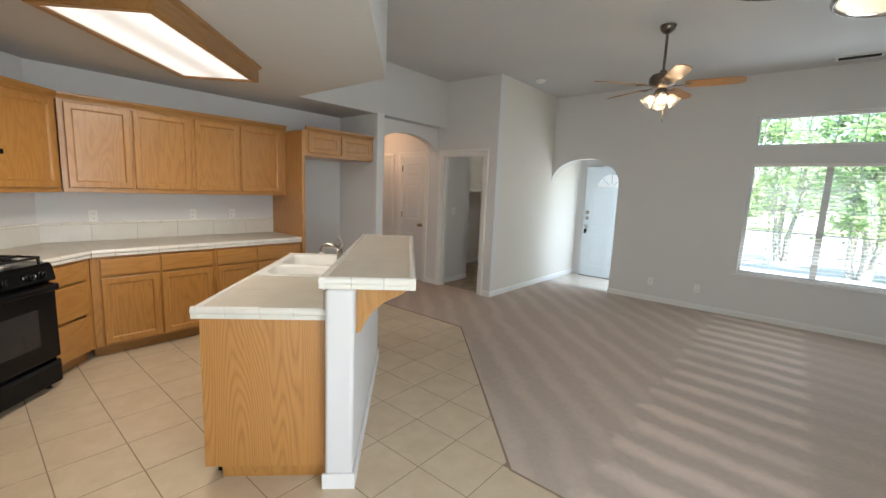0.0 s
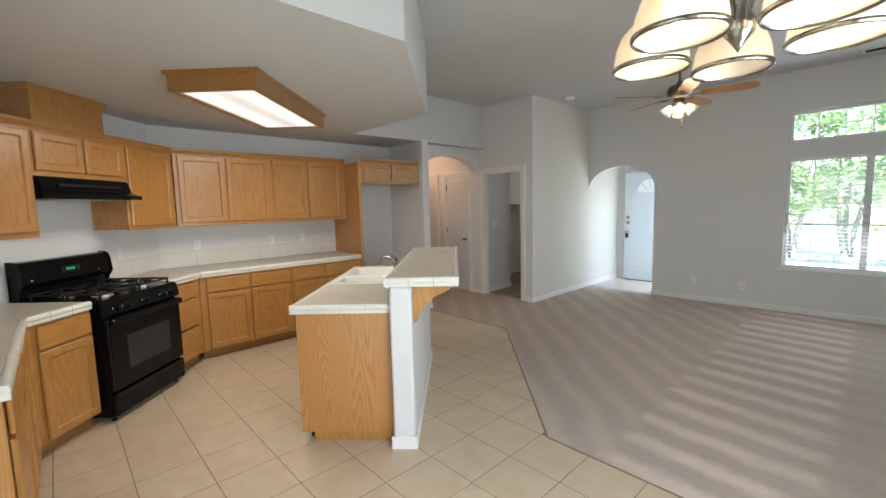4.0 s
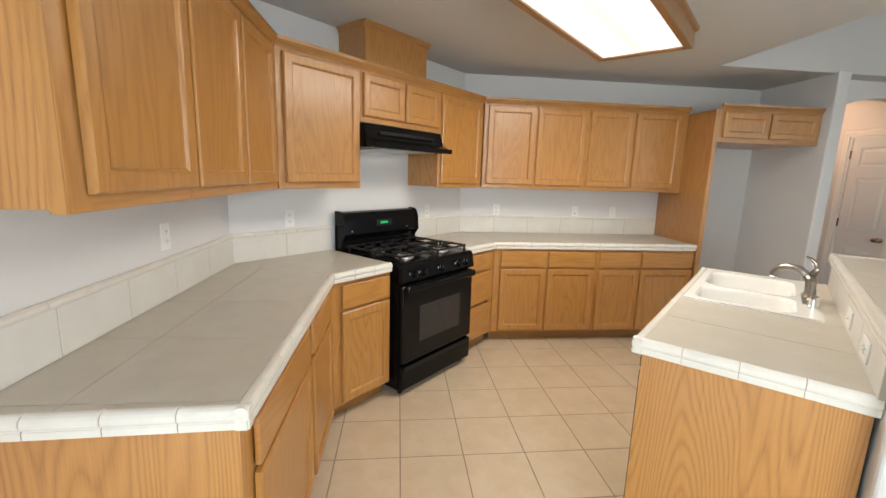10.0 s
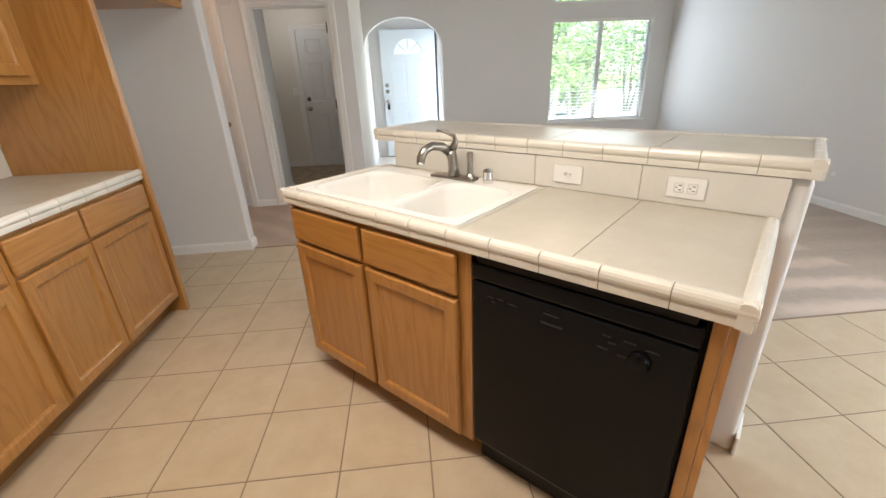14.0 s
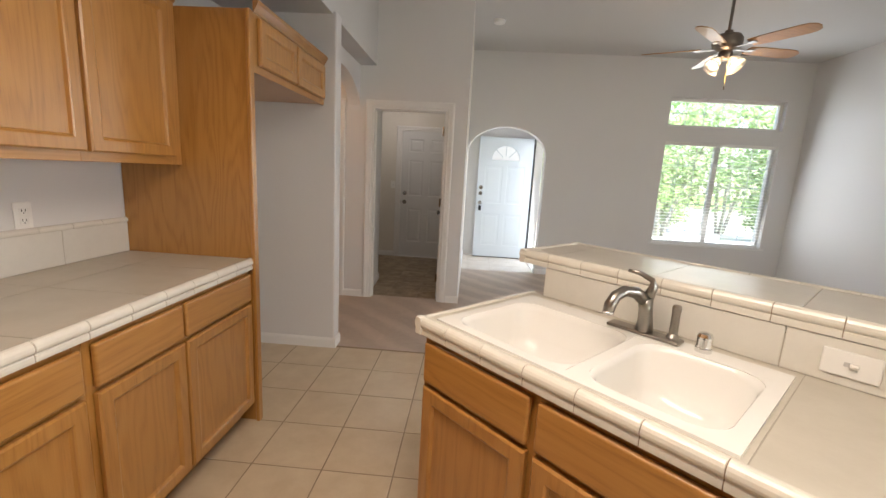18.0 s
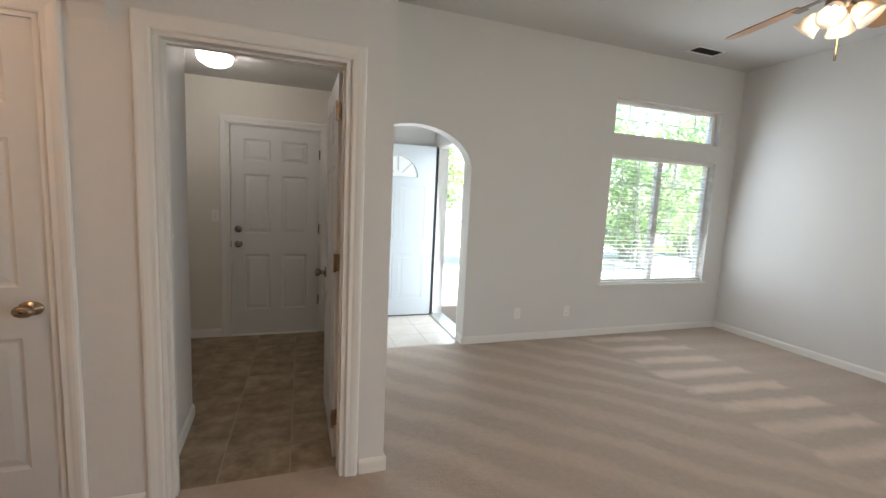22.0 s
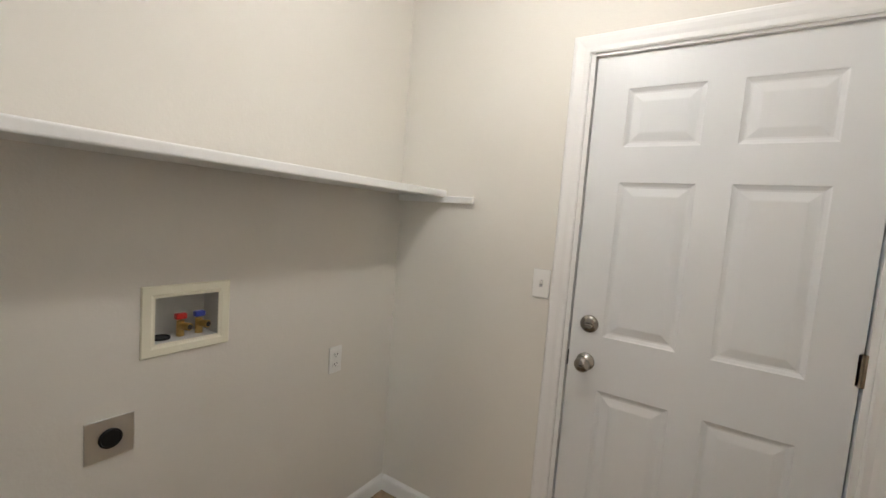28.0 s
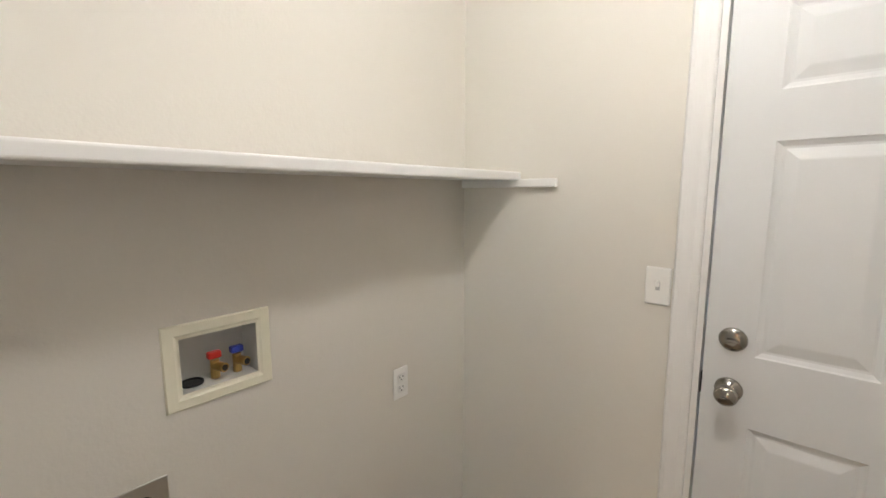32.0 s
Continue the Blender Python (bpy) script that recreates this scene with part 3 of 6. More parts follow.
# round the range corner
R0, R1 = 2.176, 2.966
wall_cabinet(FACE_RANGE, 1.60, R0, 2.187, 0.325, [(1.64, R0 - .02)], skew=(-.12, 0), label="honey oak corner wall cabinet beside the range hood")
wall_cabinet(FACE_RANGE, R0 + .001, R1 - .001, 2.187, 0.325, [(R0 + .018, 2.567), (2.583, R1 - .018)], z0=1.80, label="short honey oak cabinet over the range hood")
wall_cabinet(FACE_RANGE, R1, 3.59, 2.187, 0.325, [(R1 + .03, 3.545)], skew=(0, .12), label="honey oak corner wall cabinet on the far side of the hood")
# west wall; x is Y here, y is -X
wall_cabinet(FACE_EAST, 1.003, 2.965, 4.09, 0.325, [(1.04, 1.482), (1.5, 1.965), (2.0, 2.43), (2.448, 2.9)], label="honey oak wall cabinet with four framed doors")
wall_cabinet(FACE_EAST, 2.995, 3.962, 3.722, 0.69, [(3.03, 3.455), (3.475, 3.93)], z0=1.835, z1=2.11, label="shallow oak cabinet over the empty fridge space")
tall = thing("fridge_side_panel", FACE_EAST, "tall honey oak side panel of the fridge space", "cabinet panel")
part("board", block(2.968, 2.993, 3.74, 4.415, 0.0, 2.11), OAK_SIDE, tall)
part("edge_stile", block(2.955, 2.9945, 3.72, 3.7395, 0.0, 2.11, .003, 1), OAK_V, tall)

# boxed duct over the hood
duct = thing("hood_duct_box", FACE_RANGE, "oak boxed duct between the hood cabinet and the ceiling", "duct cover")
part("box", block(2.262, 2.86, 2.235, 2.51, UP1 + .03, LOW - .002), OAK_SIDE, duct)
crown(duct, 2.262, 2.86, 2.235, LOW - .036, 0.27, True, True)

# range hood
hood = thing("range_hood", FACE_RANGE, "black under-cabinet range hood with slim front lip", "range hood")
bm = bmesh.new()
prof = [(2.51, 1.64), (2.10, 1.64), (2.06, 1.648), (2.06, 1.668), (2.13, 1.70), (2.165, 1.793), (2.51, 1.793)]
rr = [[bm.verts.new((x, y, z)) for y, z in prof] for x in (R0 + .004, R1 - .004)]
for i in range(len(prof)):
    j = (i + 1) % len(prof)
    bm.faces.new((rr[0][i], rr[0][j], rr[1][j], rr[1][i]))
bm.faces.new(rr[0]), bm.faces.new(list(reversed(rr[1])))
bmesh.ops.recalc_face_normals(bm, faces=bm.faces)
part("canopy", bm, BLACK, hood)
part("lip", block(R0 - .004, R1 + .004, 2.045, 2.062, 1.638, 1.672, .004), BLACK, hood)
part("vent_slot", block(2.3, 2.85, 2.128, 2.135, 1.73, 1.75), BLACK_MATT, hood)
part("filter", block(2.3, 2.85, 2.12, 2.48, 1.634, 1.639), STEEL, hood)

BASE_TOP = 0.862


def base_cabinet(frame_m, x0, x1, y, depth, drawers, doors, label, skew=(0, 0), inner_top=BASE_TOP, group="base cabinets"):
    """drawers and doors: rows of x0, x1, z0, z1."""
    t = thing("base_cabinet", frame_m, label, "cabinet", group)
    part("carcass", prism([(x0, y + .019), (x1, y + .019), (x1 + skew[1], y + depth), (x0 + skew[0], y + depth)], 0.10, inner_top), OAK_BOLD, t)
    part("toe_kick", prism([(x0, y + .07), (x1, y + .07), (x1 + skew[1], y + depth), (x0 + skew[0], y + depth)], 0.0, 0.098), OAK_DARK, t, "dark recessed toe kick")
    cols = sorted({(d[0], d[1]) for d in drawers + doors})
    stiles = [(x0, cols[0][0] + .012)] + [(a[1] - .012, b[0] + .012) for a, b in zip(cols, cols[1:])] + [(cols[-1][1] - .012, x1)]
    rails = [(.10, .135), (.675, .70), (.835, BASE_TOP)]
    face_frame(t, x0, x1, .10, BASE_TOP, y, stiles, rails)
    for d in drawers:
        drawer_front(t, *d, y - .001)
    for d in doors:
        cabinet_door(t, *d, y - .001)
    return t


DR, DO = (0.70, 0.842), (0.118, 0.682)
b1 = base_cabinet(FACE_NORTH, 1.23, 1.965, 0.13, 0.61, [(1.30, 1.935, *DR)], [(1.30, 1.935, *DO)], "honey oak base cabinet with drawer and door, grained end panel")
part("end_panel", block(1.2215, 1.2295, 0.128, 0.74, 0.0, BASE_TOP), OAK_BOLD, b1)
base_cabinet(FACE_NORTH, 1.966, 2.552, 0.13, 0.61, [(1.995, 2.485, *DR)], [(1.995, 2.485, *DO)], "honey oak base cabinet with drawer and door")
RF = 1.897
base_cabinet(FACE_RANGE, 1.714, R0 - .004, RF, 0.615, [(1.785, R0 - .02, *DR)], [(1.785, R0 - .02, *DO)], "honey oak corner base cabinet beside the range", skew=(-.25, 0))
base_cabinet(FACE_RANGE, R1 + .008, 3.419, RF, 0.615, [(R1 + .03, 3.355, *DR), (R1 + .03, 3.355, .42, .682), (R1 + .03, 3.355, .118, .40)], [], "honey oak base cabinet with three drawers", skew=(0, .25))
for n, (a, b, c) in enumerate(((1.079, 1.56, 2.02), (2.02, 2.44, 2.965))):
    rows = ((a + (.06 if n == 0 else .02), b - .008), (b + .008, c - .02))
    u = base_cabinet(FACE_EAST, a, c - .001, 3.76, 0.655, [(*r, *DR) for r in rows], [(*r, *DO) for r in rows], "honey oak base cabinet with two drawers over two doors")
    if n == 0:
        part("cutting_board", block(1.34, 1.78, 3.752, 3.775, .846, .860, .003), OAK_EDGE, u, "pull-out board edge under the counter")

# ---------------------------------------------------------------- counters


def clip(poly, nx, ny, c):
    """Keeps the part of a convex polygon where nx*x + ny*y >= c."""
    out = []
    for i, p in enumerate(poly):
        q = poly[(i + 1) % len(poly)]
        dp, dq = nx * p[0] + ny * p[1] - c, nx * q[0] + ny * q[1] - c
        if dp >= 0:
            out.append(p)
        if dp * dq < 0:
            s = dp / (dp - dq)
            out.append((p[0] + (q[0] - p[0]) * s, p[1] + (q[1] - p[1]) * s))
    return out


def area(poly):
    return abs(sum(p[0] * q[1] - q[0] * p[1] for p, q in zip(poly, poly[1:] + poly[:1]))) / 2


def tiles_on(poly, parent, mat, z0, z1, pitch, off=(0, 0), gap=0.004, name="tile", pitch_y=None):
    """Cuts a convex polygon into a grid of separate tiles with open joints."""
    py = pitch_y or pitch
    x0, x1 = min(p[0] for p in poly), max(p[0] for p in poly)
    y0, y1 = min(p[1] for p in poly), max(p[1] for p in poly)
    i0, i1 = math.floor((x0 - off[0]) / pitch), math.ceil((x1 - off[0]) / pitch)
    j0, j1 = math.floor((y0 - off[1]) / py), math.ceil((y1 - off[1]) / py)
    shared = {}
    for i in range(i0, i1):
        for j in range(j0, j1):
            a, b = off[0] + i * pitch + gap / 2, off[0] + (i + 1) * pitch - gap / 2
            c, d = off[1] + j * py + gap / 2, off[1] + (j + 1) * py - gap / 2
            p = clip(clip(clip(clip(poly, 1, 0, a), -1, 0, -b), 0, 1, c), 0, -1, -d)
            if len(p) < 3 or area(p) < 0.0008:
                continue
            full = area(p) > (b - a) * (d - c) * 0.999
            if full:
                if "mesh" not in shared:
                    shared["mesh"] = mesh_of(tile_block(b - a, d - c, z1 - z0), name)
                    shared["mesh"].materials.append(mat)
                ob = new(name, shared["mesh"])
                ob.location = (a, c, z0)
            else:
                ob = new(name, mesh_of(prism(p, z0, z1), name))
                ob.data.materials.append(mat)
            ob.parent = parent


def tile_block(w, d, h, e=0.0012):
    """A tile with eased top edges."""
    bm = bmesh.new()
    loops = [[bm.verts.new((x, y, z)) for x, y in ((i, i), (w - i, i), (w - i, d - i), (i, d - i))] for i, z in ((0, 0), (0, h - e * .7), (e, h))]
    for a, b in zip(loops, loops[1:]):
        for i in range(4):
            bm.faces.new((a[i], a[(i + 1) % 4], b[(i + 1) % 4], b[i]))
    bm.faces.new(loops[-1])
    return bm


TRIM_PROFILE = [(0.034, 0.036), (0.034, 0.0525), (0.029, 0.0565), (0.020, 0.0578), (0.012, 0.0562), (0.0055, 0.0515), (0.0015, 0.0445), (0.0, 0.036), (0.001, 0.0295),
                (0.0045, 0.0245), (0.0075, 0.0225), (0.0075, 0.0195), (0.0055, 0.0175), (0.005, 0.009), (0.0055, 0.0), (0.034, 0.0)]
_trim_mesh = {}


def trim_piece(length):
    key = round(length, 3)
    if key not in _trim_mesh:
        bm = bmesh.new()
        g = 0.001
        cuts = ((g, 0.0012), (g + .0012, 0), (length - g - .0012, 0), (length - g, 0.0012))
        rings = [[bm.verts.new((x, u + s * (1 if u < .03 else 0), z - (s if z > .03 else -s * .0))) for u, z in TRIM_PROFILE] for x, s in cuts]
        n = len(TRIM_PROFILE)
        for a, b in zip(rings, rings[1:]):
            for i in range(n):
                bm.faces.new((a[i], b[i], b[(i + 1) % n], a[(i + 1) % n]))
        bm.faces.new(rings[0]), bm.faces.new(list(reversed(rings[-1])))
        bmesh.ops.recalc_face_normals(bm, faces=bm.faces)
        _trim_mesh[key] = mesh_of(bm, "edge_tile")
        _trim_mesh[key].materials.append(EDGE_TILE)
    return _trim_mesh[key]


def edge_run(parent, p, q, z, size=0.152):
    """V-cap edge tiles along p to q; the counter lies to the left of that line."""
    a, b = Vector((*p, z)), Vector((*q, z))
    n = max(1, round((b - a).length / size))
    step = (b - a).length / n
    turn = math.atan2(b.y - a.y, b.x - a.x)
    mid_u, mid_z = 0.018, 0.028
    core = [(mid_u + (u - mid_u) * .86, mid_z + (v - mid_z) * .9) for u, v in TRIM_PROFILE]
    bm = slab(core, "x", 0.004, (b - a).length - 0.004)
    ob = new("edge_grout", mesh_of(bm, "edge_grout"))
    ob.data.materials.append(GROUT)
    ob.matrix_basis = Matrix.Translation(a) @ pose(0, 0, 0, 0, 0, math.degrees(turn))
    ob.parent = parent
    for i in range(n):
        ob = new("edge_tile", trim_piece(step))
        ob.matrix_basis = Matrix.Translation(a + (b - a) * (i / n)) @ pose(0, 0, 0, 0, 0, math.degrees(turn))
        ob.parent = parent


def splash_run(parent, p, q, z0, z1, size=0.33, cap=True):
    """Backsplash tiles with a rounded cap; the wall lies to the right of p to q."""
    a, b = Vector((*p, 0)), Vector((*q, 0))
    length = (b - a).length
    m = Matrix.Translation(a) @ pose(0, 0, 0, 0, 0, math.degrees(math.atan2(b.y - a.y, b.x - a.x)))
    n = max(1, round(length / size))
    w = length / n
    tile = mesh_of(block(.0015, w - .0015, 0, .011, z0, z1 - (.026 if cap else 0), .0015, 1), "splash_tile")
    tile.materials.append(SPLASH_TILE)
    for i in range(n):
        ob = new("splash_tile", tile)
        ob.matrix_basis = m @ Matrix.Translation((w * i, 0.006, 0))
        ob.parent = parent
    bm = block(0, length, 0, .0152, z0, z1 - .02)
    ob = new("splash_grout", mesh_of(bm, "splash_grout"))
    ob.data.materials.append(GROUT_GREY)
    ob.matrix_basis, ob.parent = m, parent
    if cap:
        k = max(1, round(length / .152))
        w = length / k
        prof = [(0, z1 - .024), (.02, z1 - .024), (.0225, z1 - .016), (.0205, z1 - .007), (.014, z1 - .001), (.006, z1), (0, z1 - .002)]
        bm = bmesh.new()
        rings = [[bm.verts.new((x, y, z)) for y, z in prof] for x in (.0014, w - .0014)]
        for i in range(len(prof)):
            j = (i + 1) % len(prof)
            bm.faces.new((rings[0][i], rings[0][j], rings[1][j], rings[1][i]))
        bm.faces.new(rings[0]), bm.faces.new(list(reversed(rings[1])))
        bmesh.ops.recalc_face_normals(bm, faces=bm.faces)
        data = mesh_of(bm, "cap_tile")
        data.materials.append(EDGE_TILE)
        for i in range(k):
            ob = new("cap_tile", data)
            ob.matrix_basis = m @ Matrix.Translation((w * i, 0, 0))
            ob.parent = parent


CT = 0.865                    # underside of the edge tiles
TOPZ = CT + 0.052             # tiled surface
WB = (-2.815, SOUTH)          # corner of the south and the diagonal wall
WC = (WEST, 0.86)


def diag(a, b):
    """Plan point from the slanting coordinates of the range corner and the island."""
    return ((b - a) / math.sqrt(2), (a + b) / math.sqrt(2))


FB = -1.867                   # counter front at the range
KS, KW = (-2.54, -0.10), (-3.73, 1.09)
top_a = thing("tiled_countertop", pose(0, 0, 0), "greige tiled kitchen countertop with cream edge tiles, beside the range", "countertop", "countertops")
rs, rb = diag(R0 - .006, FB), diag(R0 - .006, -2.515)
IN = 0.034
q1 = [(-1.21, SOUTH + .002), (-1.23, -0.12), (KS[0] - .008, -.12), WB]
q2 = [(KS[0] - .008, -.12), (rs[0] - .014, rs[1] - .014), rb, WB]
for poly in (q1, q2):
    part("substrate", prism(poly, CT + .002, TOPZ - .0022), GROUT_GREY, top_a)
tiles_on([(-1.19 - IN, SOUTH + .01), (-1.21 - IN, -0.10 - IN), (KS[0] - .014, -0.10 - IN), (WB[0], SOUTH + .01)], top_a, TOP_TILE, TOPZ - .010, TOPZ, .405, (-1.259, -.134), .003, "counter_tile")
inner = 0.035 * math.sqrt(.5)
p2i = [(KS[0] - .016, KS[1] - .036), (rs[0] - inner, rs[1] - inner), rb, WB]
tiles_on(p2i, top_a, TOP_TILE, TOPZ - .010, TOPZ, .405, (-2.60, -.16), .003, "counter_tile")
edge_run(top_a, (-1.188, -0.745), (-1.21, -0.10), CT)
edge_run(top_a, (-1.21, -0.10), KS, CT)
edge_run(top_a, KS, rs, CT)
splash_run(top_a, (WB[0], SOUTH), (-1.202, SOUTH), TOPZ + .001, TOPZ + .178)
part("splash_end", block(-1.203, -1.178, SOUTH, SOUTH + .031, TOPZ + .003, TOPZ + .153, .0115, 4), EDGE_TILE, top_a)
part("splash_corner", block(-1.2045, -1.177, SOUTH, SOUTH + .032, TOPZ + .1535, TOPZ + .182, .0128, 4), EDGE_TILE, top_a)
splash_run(top_a, rb, WB, TOPZ + .001, TOPZ + .178)

top_b = thing("tiled_countertop", pose(0, 0, 0), "greige tiled kitchen countertop with cream edge tiles along the west wall", "countertop", "countertops")
r2, r2b = diag(R1 + .006, FB), diag(R1 + .006, -2.515)
q3 = [(r2[0] - .014, r2[1] - .014), (KW[0] - .02, KW[1] - .008), WC, r2b]
q4 = [(KW[0] - .02, KW[1] - .008), (-3.75, 2.965), (WEST, 2.965), WC]
for poly in (q3, q4):
    part("substrate", prism(poly, CT + .002, TOPZ - .0022), GROUT_GREY, top_b)
tiles_on([(r2[0] - inner, r2[1] - inner), (KW[0] - .036, KW[1] - .014), WC, r2b], top_b, TOP_TILE, TOPZ - .010, TOPZ, .405, (-3.6, .7), .003, "counter_tile")
tiles_on([(KW[0] - IN, KW[1] - .014), (-3.73 - IN, 2.965), (WEST + .01, 2.965), (WEST + .01, .86)], top_b, TOP_TILE, TOPZ - .010, TOPZ, .405, (-3.764, 1.09), .003, "counter_tile")
edge_run(top_b, r2, KW, CT)
edge_run(top_b, KW, (-3.73, 2.966), CT)
splash_run(top_b, WC, r2b, TOPZ + .001, TOPZ + .178)
splash_run(top_b, (WEST, 2.966), WC, TOPZ + .001, TOPZ + .178)

# ---------------------------------------------------------------- range
cook = thing("gas_range", FACE_RANGE, "black freestanding gas range with cast iron grates", "stove")
ra, rz_ = R0 + .018, R1 + .003
FRY = 1.838                   # front of the range body
part("body", blocks((ra, rz_, FRY, 2.49, 0.045, 0.895), bevel=.004), BLACK, cook)
od = part("oven_door", block(ra + .004, rz_ - .004, FRY - .04, FRY - .001, 0.235, 0.772, .014, 3), BLACK, cook)
part("oven_window", block(ra + .16, rz_ - .16, FRY - .0425, FRY - .036, 0.36, 0.615, .003), BLACK_GLASS, od, "dark smoked glass oven window")
part("handle", block(ra + .012, rz_ - .012, FRY - .078, FRY - .038, 0.722, 0.772, .016, 3), BLACK, od)
dw_ = part("drawer", block(ra + .004, rz_ - .004, FRY - .036, FRY - .001, 0.05, 0.213, .008), BLACK, cook)
part("drawer_grip", block(ra + .02, rz_ - .02, FRY - .046, FRY - .03, 0.186, 0.21, .005), BLACK_MATT, dw_)


def push(profile, x0, x1):
    """A closed profile (y, z) pushed along x."""
    bm = bmesh.new()
    ends = [[bm.verts.new((x, y, z)) for y, z in profile] for x in (x0, x1)]
    for i in range(len(profile)):
        j = (i + 1) % len(profile)
        bm.faces.new((ends[0][i], ends[0][j], ends[1][j], ends[1][i]))
    bm.faces.new(ends[0]), bm.faces.new(list(reversed(ends[1])))
    bmesh.ops.recalc_face_normals(bm, faces=bm.faces)
    return bm


part("control_panel", push([(FRY, .783), (FRY - .038, .788), (FRY - .042, .80), (FRY - .026, .888), (FRY - .016, .904), (FRY + .03, .904), (FRY + .03, .783)], ra, rz_), BLACK, cook)
knob = [(0, 0), (.026, 0), (.027, .004), (.024, .009), (.021, .012), (.019, .03), (.016, .033), (0, .033)]
for kx in (.10, .19, .385, .575, .665):
    k = part("knob", lathe(knob, 20, Matrix.Translation((ra + kx, FRY - .034, .842)) @ pose(0, 0, 0, 82, 0, 0)), BLACK, cook, smooth=False)
    part("pointer", block(ra + kx - .003, ra + kx + .003, FRY - .074, FRY - .066, .829, .867), BLACK_MATT, k)
    part("dial_mark", block(ra + kx - .037, ra + kx - .031, FRY - .0355, FRY - .0325, .834, .85), GREY_INK, cook)
part("cooktop", block(ra, rz_, FRY - .014, 2.41, .895, .912, .006), BLACK, cook)
for bx, by, br in ((.20, 1.985, .045), (.575, 1.985, .045), (.20, 2.26, .036), (.575, 2.26, .036)):
    bn = part("burner", lathe([(0, .912), (br * 1.5, .912), (br * 1.45, .918), (br, .921), (br, .932), (br * .9, .936), (0, .936)], 20, Matrix.Translation((ra + bx, by, 0))), STEEL, cook, "grey metal burner")
    part("burner_cap", lathe([(0, .936), (br * .85, .936), (br * .8, .942), (0, .943)], 20, Matrix.Translation((ra + bx, by, 0))), IRON, bn)
    gr = bmesh.new()
    for sx in (-.165, .165):
        box(gr, ra + bx + sx - .006, ra + bx + sx + .006, by - .125, by + .125, .944, .958, .002, 1)
    for sy in (-.125, .125):
        box(gr, ra + bx - .165, ra + bx + .165, by + sy - .006, by + sy + .006, .944, .958, .002, 1)
    for ang in (0, 90, 180, 270):
        c, s = math.cos(radians(ang)), math.sin(radians(ang))
        q = [Vector((ra + bx + c * d, by + s * d, .0)) for d in (.035, .16 if s == 0 else .12)]
        n = Vector((-s, c, 0)) * .006
        vs = [gr.verts.new(v) for v in (*(p + w + Vector((0, 0, z)) for z in (.946, .963) for p in q for w in (n, -n)),)]
        for f in ((0, 1, 3, 2), (4, 6, 7, 5), (0, 4, 5, 1), (2, 3, 7, 6), (0, 2, 6, 4), (1, 5, 7, 3)):
            gr.faces.new([vs[i] for i in f])
    for sx in (-.16, .16):
        for sy in (-.12, .12):
            box(gr, ra + bx + sx - .006, ra + bx + sx + .006, by + sy - .006, by + sy + .006, .912, .946)
    part("grate", gr, IRON, cook)
# the backguard leans over a polished recess and rounds off at the top
bg = part("backguard", push([(2.49, .90), (2.432, .90), (2.432, .985), (2.424, 1.0), (2.396, 1.02), (2.388, 1.034), (2.398, 1.13), (2.408, 1.168), (2.424, 1.186), (2.448, 1.193), (2.49, 1.193)], ra + .012, rz_ - .012), BLACK, cook)
for cx in (ra, rz_ - .012):
    part("end_cap", push([(2.492, .90), (2.418, .90), (2.418, .975), (2.39, 1.012), (2.38, 1.03), (2.39, 1.135), (2.402, 1.174), (2.42, 1.192), (2.446, 1.2), (2.492, 1.2)], cx, cx + .012), BLACK, bg)
part("recess_trim", block(ra + .04, rz_ - .04, 2.426, 2.434, .935, .945, .002, 1), BLACK_GLASS, bg)
part("clock_face", block(ra + .31, ra + .47, 2.3905, 2.4, 1.078, 1.128), BLACK_GLASS, bg)
part("clock_digits", blocks(*((ra + .352 + i * .019, ra + .364 + i * .019, 2.3895, 2.3915, 1.094, 1.113) for i in range(4))), DISPLAY, bg, "green glowing clock digits")
part("clock_marks", blocks((ra + .325, ra + .331, 2.3895, 2.3915, 1.09, 1.116), (ra + .449, ra + .455, 2.3895, 2.3915, 1.09, 1.116)), INK_DIM, bg)
for kx, r in ((.075, .006), (.64, .004)):
    part("button", lathe([(0, 0), (r, 0), (r, .003), (0, .003)], 12, Matrix.Translation((ra + kx, 2.391, 1.055)) @ pose(0, 0, 0, 90, 0, 0)), GREY_INK, bg)
for fx in (ra + .05, rz_ - .05):
    for fy in (FRY + .03, 2.44):
        part("foot", lathe([(0, 0), (.018, 0), (.018, .01), (.009, .014), (.009, .05), (0, .05)], 12, Matrix.Translation((fx, fy, 0))), BLACK_MATT, cook)

# ---------------------------------------------------------------- island; x is minus the slanting length, y its depth
I0, I1 = -3.597, -1.915
KNEE = -3.515                           # west end of the knee wall
base_cabinet(FACE_ISLAND, I0 + .03, -2.605, -0.338, 0.59,
             [(-3.55, -3.112, *DR), (-3.088, -2.652, *DR)], [(-3.55, -3.112, *DO), (-3.088, -2.652, *DO)],
             "honey oak sink cabinet of the kitchen island", inner_top=.66, group="island")
end = thing("island_end_panel", FACE_ISLAND, "honey oak end panel of the kitchen island with bold grain", "cabinet panel", "island")
part("panel", block(-1.955, -1.938, -0.336, 0.262, 0.075, BASE_TOP), OAK_BOLD, end)
part("stile", block(-1.985, -1.956, -0.338, -0.318, 0.10, BASE_TOP, .002, 1), OAK_V, end)
part("toe_board", block(-1.99, -1.958, -0.262, 0.262, 0.0, 0.074), OAK_V, end)
dish = thing("dishwasher", FACE_ISLAND, "black built-in dishwasher under the island counter", "dishwasher")
d0, d1 = -2.598, -1.992
part("body", block(d0, d1, -0.31, 0.255, 0.10, BASE_TOP - .004), BLACK_MATT, dish)
